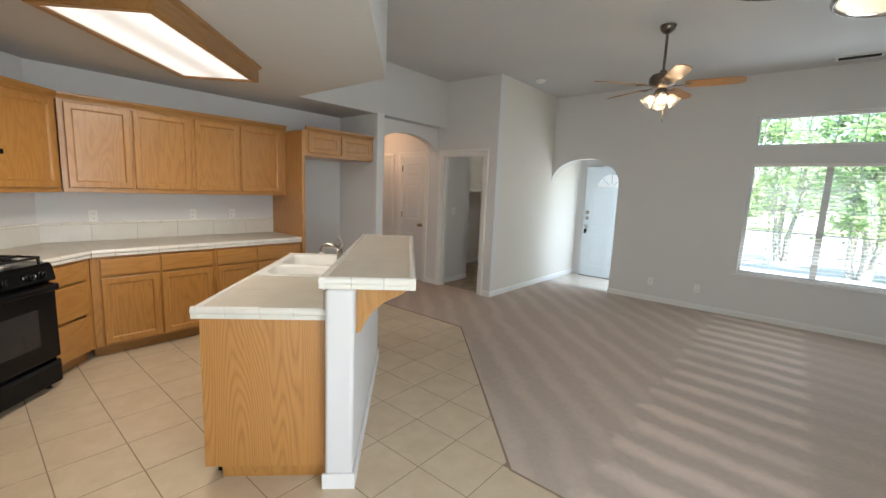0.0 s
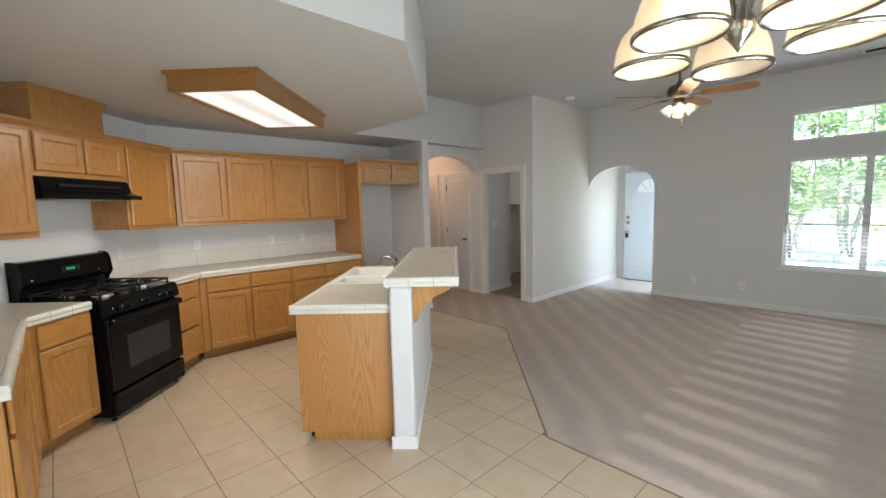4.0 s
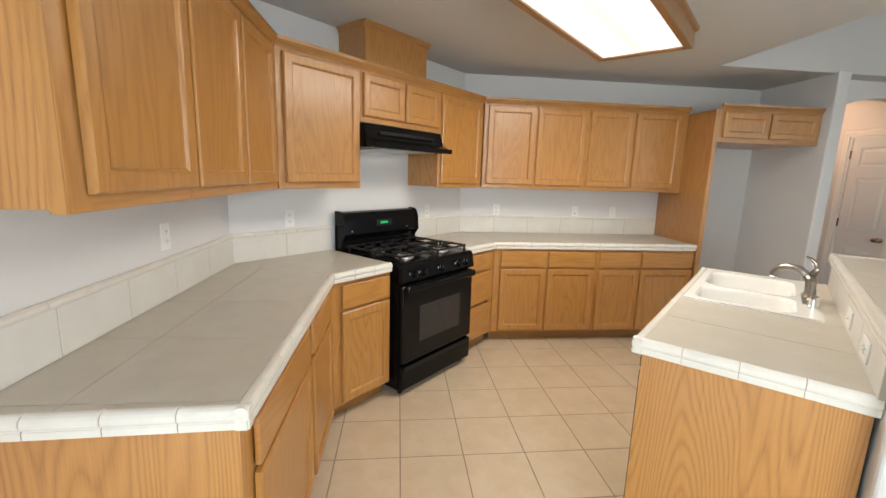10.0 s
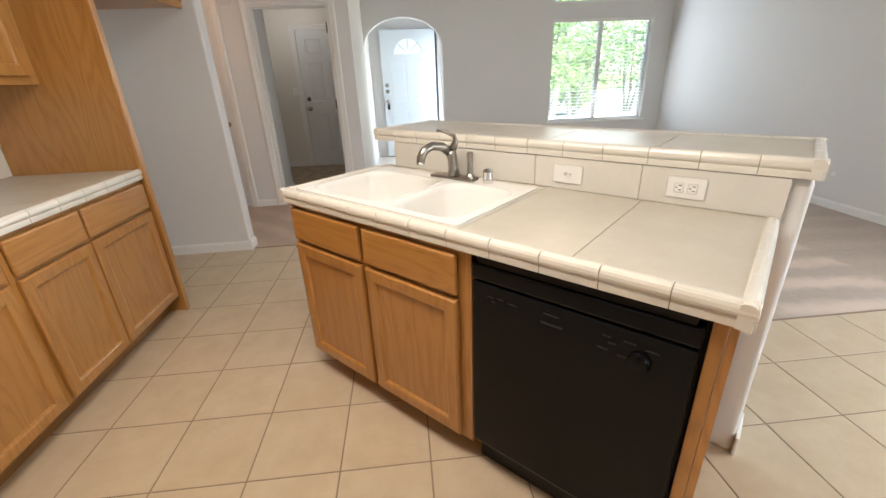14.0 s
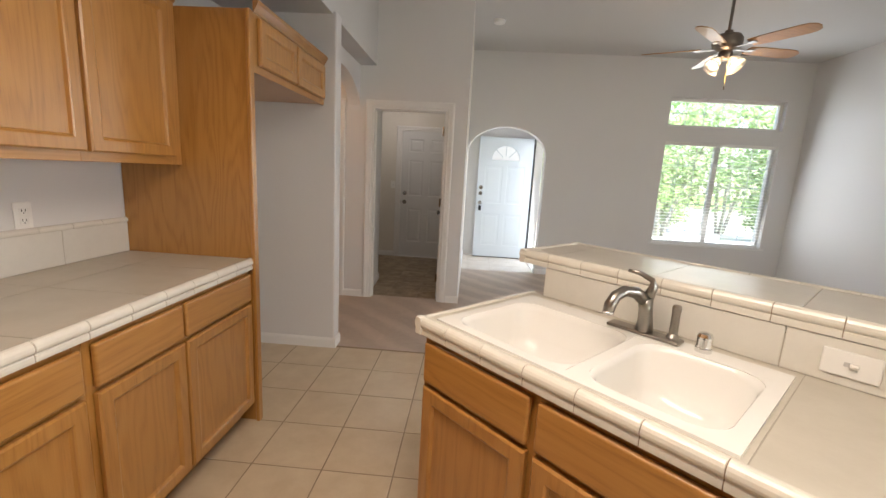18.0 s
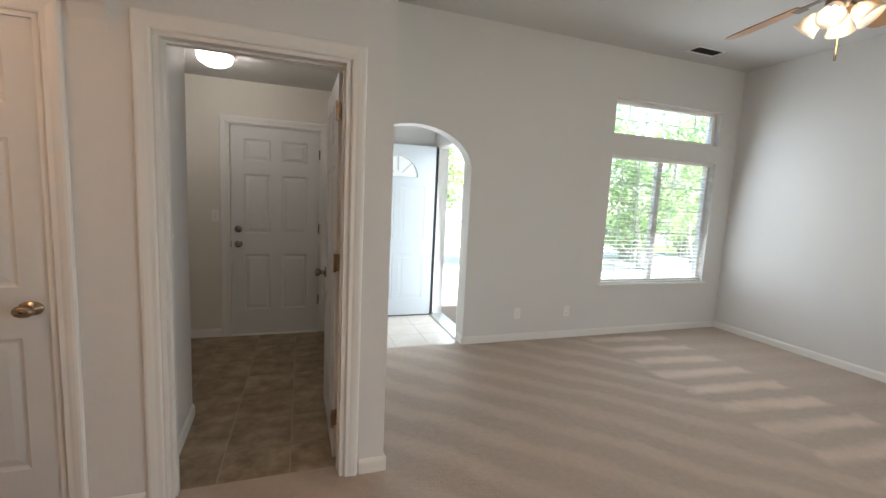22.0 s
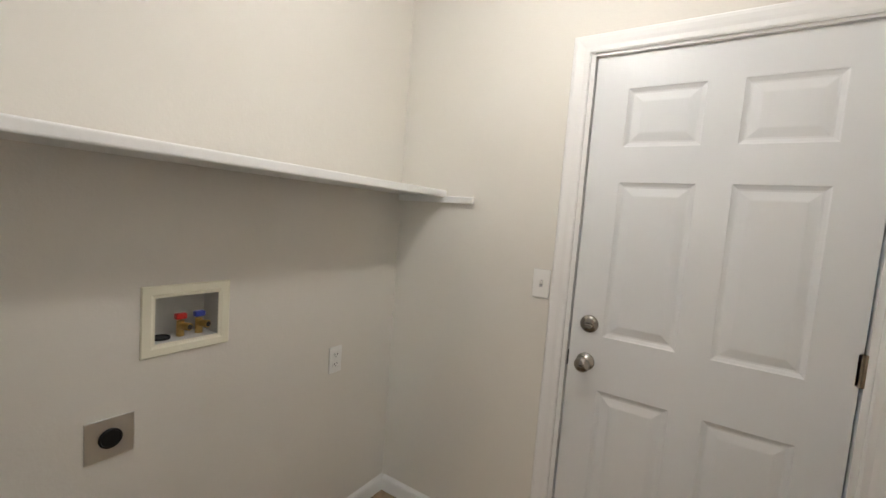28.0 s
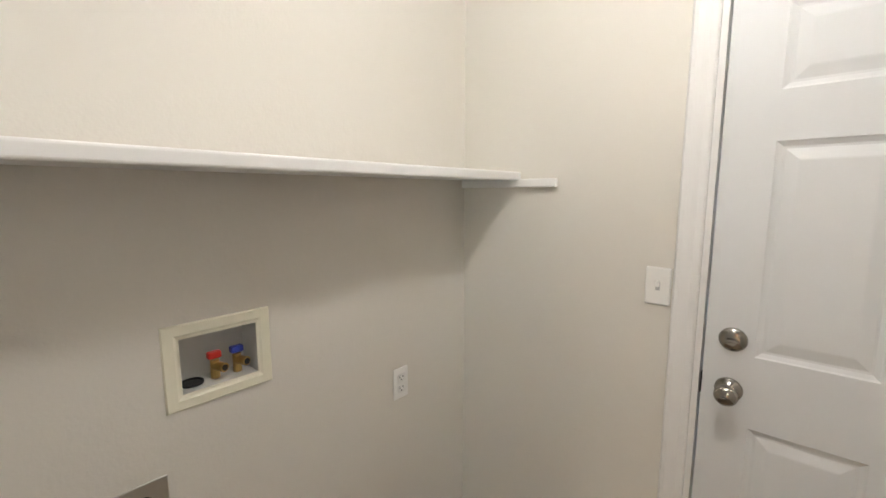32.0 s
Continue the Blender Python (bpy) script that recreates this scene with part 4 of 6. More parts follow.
dd = part("door", block(d0 + .003, d1 - .003, -0.352, -0.312, 0.135, 0.775, .008), BLACK, dish)
part("control_panel", block(d0 + .003, d1 - .003, -0.352, -0.312, 0.782, 0.832, .006), BLACK, dish)
part("latch_recess", block(d0 + .02, d1 - .02, -0.345, -0.315, 0.8335, 0.856), BLACK_MATT, dish)
part("kick_plate", block(d0 + .003, d1 - .003, -0.30, -0.28, 0.012, 0.125), BLACK_MATT, dish)
for mx, mz, mw in ((.06, .735, .022), (.095, .737, .02), (.13, .733, .03), (.075, .722, .012), (.24, .742, .045), (.40, .738, .02), (.415, .722, .018), (.45, .74, .03), (.39, .70, .028), (.44, .695, .05), (.5, .735, .03)):
    part("print_mark", block(d0 + mx, d0 + mx + mw, -0.3532, -0.3518, mz, mz + .004), INK_DIM, dd)
part("badge", block(d0 + .235, d0 + .295, -0.3538, -0.3518, 0.712, 0.718), INK_DIM, dd)
part("dial", lathe([(0, 0), (.026, 0), (.027, .006), (.022, .016), (0, .018)], 24, Matrix.Translation((d1 - .115, -0.3515, .70)) @ pose(0, 0, 0, 90, 0, 0)), BLACK, dd, "round black cycle dial")

# knee wall behind it, with a full-height rounded end
knee = structure("knee_wall", bmesh.new(), WALL)
knee.data = mesh_of(block(KNEE, -1.865, 0.274, 0.412, 0, 1.038, .02, 4), "knee_wall")
knee.data.materials.append(WALL)
knee.matrix_world = FACE_ISLAND
kb = structure("baseboard_knee_wall", blocks((KNEE, -1.852, 0.413, 0.426, 0, .085), (-1.864, -1.851, 0.262, 0.426, 0, .085), bevel=.004), TRIM)
kb.matrix_world = FACE_ISLAND

top_c = thing("island_countertop", FACE_ISLAND, "greige tiled island countertop with cream edge tiles and an inset sink", "countertop", "countertops")
SX0, SX1, SY0, SY1 = -3.528, -2.668, -0.328, 0.195
rim = [(I0, -.37), (I1, -.37), (I1, .272), (I0, .272)]
part("substrate", blocks((I0 + .02, SX0 + .03, -.35, .268, CT + .002, TOPZ - .0022), (SX1 - .03, I1 - .02, -.35, .268, CT + .002, TOPZ - .0022),
                         (SX0 + .03, SX1 - .03, -.35, SY0 + .03, CT + .002, TOPZ - .0022), (SX0 + .03, SX1 - .03, SY1 - .03, .268, CT + .002, TOPZ - .0022)), GROUT_GREY, top_c)
for q in (((I0 + IN, -.336), (SX0 + .02, -.336), (SX0 + .02, .262), (I0 + IN, .262)), ((SX1 - .02, -.336), (I1 - IN, -.336), (I1 - IN, .262), (SX1 - .02, .262)),
          ((SX0 + .02, -.336), (SX1 - .02, -.336), (SX1 - .02, SY0 + .02), (SX0 + .02, SY0 + .02)), ((SX0 + .02, SY1 - .02), (SX1 - .02, SY1 - .02), (SX1 - .02, .262), (SX0 + .02, .262))):
    tiles_on(list(q), top_c, TOP_TILE, TOPZ - .010, TOPZ, .355, (-2.30, -.336), .003, "counter_tile", .62)
edge_run(top_c, (I0, -.37), (I1, -.37), CT)
edge_run(top_c, (I1, -.37), (I1, .272), CT)
edge_run(top_c, (I0, .272), (I0, -.37), CT)
splash_run(top_c, (I1, .272), (KNEE, .272), TOPZ + .001, 1.038, .40, False)

bar = thing("breakfast_bar_top", FACE_ISLAND, "raised greige tiled breakfast bar with cream edge tiles", "countertop", "countertops")
B0, B1, BY0, BY1, BZ = -3.656, -1.85, 0.246, 0.705, 1.041
part("substrate", block(B0 + .02, B1 - .02, BY0 + .02, BY1 - .02, BZ + .002, BZ + .0498), GROUT_GREY, bar)
tiles_on([(B0 + IN, BY0 + IN), (B1 - IN, BY0 + IN), (B1 - IN, BY1 - IN), (B0 + IN, BY1 - IN)], bar, TOP_TILE, BZ + .042, BZ + .052, .405, (B1 - IN - .405 * 5, BY0 + IN), .003, "counter_tile", .45)
edge_run(bar, (B0, BY0), (B1, BY0), BZ)
edge_run(bar, (B1, BY0), (B1, BY1), BZ)
edge_run(bar, (B1, BY1), (B0, BY1), BZ)
edge_run(bar, (B0, BY1), (B0, BY0), BZ)


def corbel(x):
    t = thing("bar_bracket", FACE_ISLAND, "honey oak bracket under the breakfast bar", "bracket", "bar brackets")
    bm = bmesh.new()
    prof = [(.413, 1.039), (.655, 1.039), (.655, 1.01), (.615, .985), (.55, .955), (.49, .90), (.452, .84), (.437, .80), (.413, .79)]
    rings = [[bm.verts.new((xx, y, z)) for y, z in prof] for xx in (x, x + .03)]
    for i in range(len(prof)):
        j = (i + 1) % len(prof)
        bm.faces.new((rings[0][i], rings[0][j], rings[1][j], rings[1][i]))
    bm.faces.new(rings[0]), bm.faces.new(list(reversed(rings[1])))
    bmesh.ops.recalc_face_normals(bm, faces=bm.faces)
    part("brace", bm, OAK_V, t)


corbel(-1.98)
corbel(-3.5)


def basin(parent, x0, x1, y0, y1, ztop, zlow):
    """An open bowl with sloping sides and rounded corners, thick at the rim."""
    bm = bmesh.new()
    def loop(inset, z, r, n=8):
        pts = []
        for cx, cy, a0 in ((x1 - inset - r, y1 - inset - r, 0), (x0 + inset + r, y1 - inset - r, 90), (x0 + inset + r, y0 + inset + r, 180), (x1 - inset - r, y0 + inset + r, 270)):
            for i in range(n + 1):
                a = radians(a0 + 90 * i / n)
                pts.append(bm.verts.new((cx + r * math.cos(a), cy + r * math.sin(a), z)))
        return pts
    loops = [loop(0, ztop, .075), loop(.006, ztop - .004, .08), loop(.012, ztop - .02, .085), loop(.026, zlow + .06, .095), loop(.045, zlow + .02, .095), loop(.09, zlow, .08)]
    for a, b in zip(loops, loops[1:]):
        for i in range(len(a)):
            bm.faces.new((a[i], a[(i + 1) % len(a)], b[(i + 1) % len(b)], b[i]))
    bm.faces.new(loops[-1])
    bmesh.ops.recalc_face_normals(bm, faces=bm.faces)
    for f in bm.faces:
        f.normal_flip()
    return bm


sink = thing("double_sink", FACE_ISLAND, "white glazed double-bowl sink set in the island counter", "sink")
mid = -3.04
ZT = TOPZ + .008
bx = ((SX0 + .035, mid - .018), (mid + .018, SX1 - .035))
by = (SY0 + .035, SY1 - .085)
rim_bm = blocks((SX0, bx[0][0], SY0, SY1, TOPZ - .02, ZT), (bx[1][1], SX1, SY0, SY1, TOPZ - .02, ZT), (bx[0][0], bx[1][1], SY0, by[0], TOPZ - .02, ZT),
                (bx[0][0], bx[1][1], by[1], SY1, TOPZ - .02, ZT), (bx[0][1], bx[1][0], by[0], by[1], TOPZ - .03, ZT - .002))
for x0, x1 in bx:                       # the rim runs round into the corners of each bowl
    for cx, sx in ((x0, 1), (x1, -1)):
        for cy, sy in ((by[0], 1), (by[1], -1)):
            arc = [(cx + sx * .075 * (1 - math.cos(radians(a))), cy + sy * .075 * (1 - math.sin(radians(a)))) for a in range(0, 91, 10)]
            top = [rim_bm.verts.new((u, v, ZT - .0001)) for u, v in [(cx, cy)] + arc]
            low = [rim_bm.verts.new((u, v, ZT - .009)) for u, v in [(cx, cy)] + arc]
            sides = [rim_bm.faces.new((low[k], low[(k + 1) % len(top)], top[(k + 1) % len(top)], top[k])) for k in range(len(top))]
            fan = [rim_bm.faces.new((top[0], top[k], top[k + 1])) for k in range(1, len(top) - 1)]
            bmesh.ops.recalc_face_normals(rim_bm, faces=sides + fan)
            if fan[0].normal.z < 0:
                bmesh.ops.reverse_faces(rim_bm, faces=sides + fan)
part("rim", rim_bm, SINK, sink)
for a, b in bx:
    bw = part("bowl", basin(sink, a - .002, b + .002, by[0] - .002, by[1] + .002, ZT - .0012, TOPZ - .175), SINK, sink, smooth=True)
    part("drain", lathe([(0, TOPZ - .1745), (.042, TOPZ - .1745), (.04, TOPZ - .172), (.02, TOPZ - .1735), (0, TOPZ - .1735)], 20, Matrix.Translation(((a + b) / 2, (by[0] + by[1]) / 2, 0))), STEEL, bw)

tap = thing("kitchen_faucet", FACE_ISLAND, "brushed nickel single-lever kitchen faucet with side spray", "faucet")
fx, fy = -3.052, 0.155
part("deck_plate", block(fx - .115, fx + .115, fy - .028, fy + .028, ZT + .0005, ZT + .012, .0055, 3), FAUCET_NICKEL, tap)
part("body", tube([(fx, fy, ZT + .01), (fx, fy, ZT + .045), (fx - .002, fy - .004, ZT + .085), (fx - .005, fy - .012, ZT + .122)], [.028, .023, .021, .024], 16), FAUCET_NICKEL, tap, smooth=True)
part("spout", tube([(fx - .005, fy - .01, ZT + .112), (fx - .022, fy - .05, ZT + .142), (fx - .037, fy - .095, ZT + .149), (fx - .048, fy - .13, ZT + .135), (fx - .053, fy - .148, ZT + .108), (fx - .054, fy - .151, ZT + .088)],
                   [.021, .019, .0175, .0175, .0185, .0165], 14), FAUCET_NICKEL, tap, smooth=True)
part("spout_ring", tube([(fx - .054, fy - .1512, ZT + .089), (fx - .0545, fy - .152, ZT + .08)], [.018, .0165], 14), CHROME, tap, smooth=True)
part("lever", tube([(fx, fy - .004, ZT + .125), (fx + .006, fy + .012, ZT + .158), (fx + .002, fy + .006, ZT + .18), (fx - .03, fy - .012, ZT + .198), (fx - .062, fy - .03, ZT + .204)], [.018, .013, .0095, .008, .0055], 12), FAUCET_NICKEL, tap, smooth=True)
part("side_spray", lathe([(0, ZT + .01), (.02, ZT + .01), (.019, ZT + .02), (.0125, ZT + .03), (.012, ZT + .09), (.014, ZT + .112), (.011, ZT + .12), (0, ZT + .12)], 16, Matrix.Translation((fx + .088, fy, 0))), FAUCET_NICKEL, tap)
soap = thing("soap_dispenser", FACE_ISLAND, "short chrome air-gap cap beside the faucet", "air gap")
part("cap", lathe([(0, ZT), (.023, ZT), (.023, ZT + .012), (.021, ZT + .014), (.021, ZT + .04), (.022, ZT + .046), (.018, ZT + .056), (.008, ZT + .06), (0, ZT + .06)], 20, Matrix.Translation((fx + .172, fy + .01, 0))), CHROME, soap)


# ---------------------------------------------------------------- wall plates
def outlet(m, label="white duplex outlet on the wall"):
    t = thing("wall_outlet", m, label, "outlet", "outlets")
    p = part("plate", block(-.035, .035, -.006, 0, -.0575, .0575, .004, 2), PLATE, t)
    for z in (-.02, .02):
        part("socket", block(-.0165, .0165, -.0078, -.004, z - .0145, z + .0145, .004, 2), PLATE, p)
        part("slots", blocks((-.0085, -.006, -.0083, -.0076, z - .001, z + .008), (.006, .0085, -.0083, -.0076, z - .001, z + .008), (-.002, .002, -.0083, -.0076, z - .009, z - .005)), DARK, p)
    return t


def switch(m, n=1, label="white toggle switch plate"):
    t = thing("light_switch", m, label, "switch", "switches")
    w = .035 + .023 * (n - 1)
    p = part("plate", block(-w, w, -.006, 0, -.0575, .0575, .004, 2), PLATE, t)
    for i in range(n):
        x = (i - (n - 1) / 2) * .046
        part("toggle", block(x - .005, x + .005, -.016, -.004, -.002, .016, .002, 1), PLATE, p)
        part("slot", block(x - .006, x + .006, -.0066, -.0058, -.013, .013), GREY_INK, p)
    return t


for x in (-1.296, -2.135):
    outlet(pose(x, SOUTH + .0005, 1.184, 0, 0, 180), "white duplex outlet above the tiled backsplash")
for a, z in ((1.85, 1.165), (3.22, 1.15)):
    x, y = diag(a, -2.516)
    outlet(pose(x, y, z, 0, 0, 135), "white duplex outlet above the tiled backsplash")
for y in (1.233, 2.068, 2.476):
    outlet(pose(WEST + .0005, y, 1.145, 0, 0, 90), "white duplex outlet above the tiled backsplash")
switch(pose(-0.709, SOUTH + .0005, 1.19, 0, 0, 180), 3, "white triple toggle switch plate")
plate = thing("cable_plate", pose(-0.905, SOUTH + .0005, 1.272, 0, 0, 180), "white wall plate with a jack and two dark screws", "wall plate")
pp = part("plate", block(-.036, .036, -.006, 0, -.058, .058, .004), PLATE, plate)
part("jack", block(-.006, .006, -.008, -.005, -.009, .009, .001, 1), GREY_INK, pp)
for z in (-.045, .045):
    part("screw", lathe([(0, 0), (.006, 0), (.005, .003), (0, .003)], 10, Matrix.Translation((0, -.0055, z)) @ pose(0, 0, 0, 90, 0, 0)), DARK, pp)
for x in (-2.575, -2.174):
    m = FACE_ISLAND @ pose(x, .2545, .978, 0, 90, 0)
    outlet(m, "white duplex outlet set level in the island backsplash") if x > -2.3 else switch(m, 1, "white switch plate set level in the island backsplash")

# ---------------------------------------------------------------- kitchen ceiling light
lightbox = thing("fluorescent_light_box", FACE_RANGE, "oak-framed fluorescent ceiling light, switched on", "ceiling light")
LA0, LA1, LB0, LB1 = 2.135, 3.515, 0.575, 1.165
fr = bmesh.new()
outer = []
for inset, z in ((-.02, LOW - .001), (-.018, LOW - .02), (0, LOW - .034), (0, LOW - .125), (.006, LOW - .131), (.04, LOW - .131), (.044, LOW - .127), (.044, LOW - .10)):
    outer.append([fr.verts.new((x, y, z)) for x, y in ((LA0 + inset, LB0 + inset), (LA1 - inset, LB0 + inset), (LA1 - inset, LB1 - inset), (LA0 + inset, LB1 - inset))])
for a, b in zip(outer, outer[1:]):
    for i in range(4):
        fr.faces.new((a[i], a[(i + 1) % 4], b[(i + 1) % 4], b[i]))
bmesh.ops.recalc_face_normals(fr, faces=fr.faces)
part("frame", fr, OAK_FRAME, lightbox)
part("diffuser", block(LA0 + .044, LA1 - .044, LB0 + .044, LB1 - .044, LOW - .118, LOW - .112), DIFFUSER, lightbox, "glowing ribbed acrylic diffuser")

# ---------------------------------------------------------------- doors
def casing(m, w, h, name="door_casing"):
    """Moulded trim round three sides of an opening of width w and height h; it stands out towards -y."""
    prof = [(0.0, 0.0), (0.0, .009), (.006, .013), (.022, .0125), (.034, .0155), (.05, .0175), (.060, .016), (.066, .010), (.066, 0.0)]
    bm = bmesh.new()
    rings = []
    for cx, cz, ox, oz in ((0, 0, -1, 0), (0, h, -1, 1), (w, h, 1, 1), (w, 0, 1, 0)):
        rings.append([bm.verts.new((cx + ox * (u + .006), -p, cz + oz * (u + .006))) for u, p in prof])
    for a, b in zip(rings, rings[1:]):
        for i in range(len(prof)):
            j = (i + 1) % len(prof)
            bm.faces.new((a[i], a[j], b[j], b[i]))
    bm.faces.new(rings[0]), bm.faces.new(list(reversed(rings[-1])))
    bmesh.ops.recalc_face_normals(bm, faces=bm.faces)
    ob = structure(name, bm, TRIM)
    ob.matrix_world = m
    return ob


def jamb(m, w, h, depth, stop=None):
    rows = [(-.0005, .018, 0, depth, 0, h), (w - .018, w + .0005, 0, depth, 0, h), (.018, w - .018, 0, depth, h - .018, h)]
    if stop is not None:
        rows += [(.018, .028, stop, stop + .035, 0, h - .018), (w - .028, w - .018, stop, stop + .035, 0, h - .018), (.028, w - .028, stop, stop + .035, h - .028, h - .018)]
    ob = structure("door_jamb", blocks(*rows), TRIM)
    ob.matrix_world = m
    return ob


def raised_panel(parent, x0, x1, z0, z1, y, side, mat=None):
    bm = bmesh.new()
    loops = []
    for inset, p in ((0, 0), (.004, .003), (.014, .0075), (.02, .008), (.046, .0015), (.05, .001)):
        loops.append([bm.verts.new((x, y + side * p, z)) for x, z in ((x0 + inset, z0 + inset), (x1 - inset, z0 + inset), (x1 - inset, z1 - inset), (x0 + inset, z1 - inset))])
    for a, b in zip(loops, loops[1:]):
        for i in range(4):
            bm.faces.new((a[i], a[(i + 1) % 4], b[(i + 1) % 4], b[i]))
    bm.faces.new(loops[-1])
    bmesh.ops.recalc_face_normals(bm, faces=bm.faces)
    if (bm.faces[:][-1].normal.y > 0) != (side < 0):
        for f in bm.faces:
            f.normal_flip()
    return part("raised_panel", bm, mat or DOOR_WHITE, parent)


ROWS6 = ((.245, .80), (1.005, 1.575), (1.70, 1.905))


def leaf(parent, w, h, cols, rows=ROWS6, t=.035, name="leaf"):
    """A moulded panel door leaf from x 0 to w, y 0 to t."""
    bm = bmesh.new()
    box(bm, 0, w, .0085, t - .0085, 0, h)
    xs = [0] + [v for c in cols for v in c] + [w]
    zs = [0] + [v for r in rows for v in r] + [h]
    for y0, y1 in ((0, .0084), (t - .0084, t)):
        for a, b in zip(xs[::2], xs[1::2]):
            box(bm, a, b, y0, y1, 0, h)
        for c in cols:
            for a, b in zip(zs[::2], zs[1::2]):
                box(bm, c[0], c[1], y0, y1, a, b)
    ob = part(name, bm, DOOR_WHITE, parent)
    for c in cols:
        for r in rows:
            raised_panel(ob, *c, *r, 0.0, 1)
            raised_panel(ob, *c, *r, t, -1)
    return ob


KNOB = [(0, 0), (.033, 0), (.034, .004), (.03, .009), (.014, .013), (.012, .03), (.018, .038), (.027, .046), (.0285, .056), (.024, .066), (.01, .071), (0, .071)]
ROSE = [(0, 0), (.033, 0), (.034, .004), (.031, .010), (.02, .014), (.012, .015), (0, .015)]


def knob_set(parent, x, z, y, side, mat, bolt=None, egg=False):
    m = Matrix.Translation((x, y, z)) @ pose(0, 0, 0, 90 * side, 0, 0)
    k = part("knob", lathe(KNOB, 24, m @ Matrix.Diagonal((1.25 if egg else 1, .85 if egg else 1, 1, 1))), mat, parent, smooth=True)
    part("key_slot", block(x - .006, x + .006, y - side * .073, y - side * .0705, z - .002, z + .002), DARK, k)
    if bolt:
        m = Matrix.Translation((x, y, bolt)) @ pose(0, 0, 0, 90 * side, 0, 0)
        b = part("deadbolt", lathe(ROSE, 24, m), mat, parent, smooth=True)
        part("thumb_turn", block(x - .014, x + .014, y - side * .03, y - side * .013, bolt - .004, bolt + .004, .002) if side > 0 else block(x - .014, x + .014, y + .013, y + .03, bolt - .004, bolt + .004, .002), mat, b)


def hinge(parent, x, y, z, wide=.045, along="x", mat=None):
    mat = mat or NICKEL
    h = part("hinge", tube([(x, y, z - .047), (x, y, z + .047)], .0095, 12), mat, parent)
    if along == "x":
        part("hinge_leaf", block(x - wide, x + wide, y + .006, y + .0085, z - .045, z + .045), mat, h)
    else:
        part("hinge_leaf", block(x + .0062, x + .0088, y - wide, y + wide, z - .045, z + .045), mat, h)


# garage door at the back of the laundry, closed
gm = pose(GDOOR[0] + .004, 7.725, 0.015)
gd = thing("door_garage", gm, "white six-panel door with nickel knob and deadbolt, closed", "door")
gw = GDOOR[1] - GDOOR[0] - .008
CO6 = lambda w: ((.115, w / 2 - .05), (w / 2 + .05, w - .115))
leaf(gd, gw, 2.03, CO6(gw))
knob_set(gd, .065, .90, 0, 1, NICKEL, 1.045)
for z in (.33, 1.065, 1.80):
    hinge(gd, gw + .004, -.006, z, .014, mat=BRONZE)
part("latch_plate", block(-.004, -.001, -.003, .02, .87, .93), DARK, gd)
casing(pose(GDOOR[0] - .012, 7.71, 0), gw + .032, 2.045)
jamb(pose(GDOOR[0] - .02, 7.71, 0), gw + .048, 2.06, .13, .052)
structure("threshold", block(GDOOR[0], GDOOR[1], 7.69, 7.84, 0.0, 0.013, .004), TRIM)
part("door_stop_pin", tube([(.03, -.004, .03), (.03, -.03, .012)], .006, 10), STEEL, gd)

# laundry door, open against the east wall
lm = pose(-2.925, 5.494, 0.012, 0, 0, 91)
ld = thing("door_laundry", lm, "white six-panel door standing open, nickel knob and hinges", "door")
lw = LDOOR[1] - LDOOR[0] - .04
leaf(ld, lw, 2.02, CO6(lw))
knob_set(ld, lw - .065, .905, .035, -1, NICKEL)
knob_set(ld, lw - .065, .905, 0, 1, NICKEL)
for z in (.23, 1.075, 1.83):
    h_ = part("hinge", tube([(-.016, .041, z - .047), (-.016, .041, z + .047)], .009, 12), BRONZE, ld)
    part("hinge_leaf", block(-.0025, .0, .003, .036, z - .045, z + .045), BRONZE, h_)
    part("jamb_leaf", block(-.042, -.014, .0365, .0395, z - .045, z + .045), BRONZE, h_)
casing(pose(LDOOR[0], LAUNDRY_Y, 0), LDOOR[1] - LDOOR[0], 2.04)
jamb(pose(LDOOR[0], LAUNDRY_Y, 0), LDOOR[1] - LDOOR[0], 2.045, .12, .05)
part("strike_plate", block(-3.6725, -3.671, 5.42, 5.445, .885, .945), NICKEL, bpy.data.objects["door_jamb.001"])

# hall closet door, closed
cw = CDOOR[1] - CDOOR[0]
cd = thing("door_closet", pose(CDOOR[0] + .022, LAUNDRY_Y + .012, .012), "narrow white three-panel closet door with aged brass knob", "door")
leaf(cd, cw - .044, 2.01, ((.095, cw - .044 - .095),))
knob_set(cd, cw - .044 - .06, .92, 0, 1, BRONZE, None, True)
for z in (.25, 1.07, 1.83):
    hinge(cd, -.004, -.004, z, .012, mat=BRONZE)
casing(pose(CDOOR[0], LAUNDRY_Y, 0), cw, 2.035)
jamb(pose(CDOOR[0], LAUNDRY_Y, 0), cw, 2.04, .12, .048)
# another hall door beyond it
cd2 = thing("door_hall", pose(-5.55, LAUNDRY_Y - .002, .012), "white panel door at the far end of the hall, closed", "door")
part("leaf", block(0, .7, -.008, -.001, 0, 2.0), DOOR_WHITE, cd2)
casing(pose(-5.55, LAUNDRY_Y - .003, 0), .7, 2.02)

# near-opaque white glass: the daylight glow of the fanlight is put into its colour
FANLIGHT_WHITE = frosted("glow_white_fanlight_glass", (.97, .98, .98))
FANLIGHT_WHITE.node_tree.nodes["Principled BSDF"].inputs["Transmission Weight"].default_value = .12
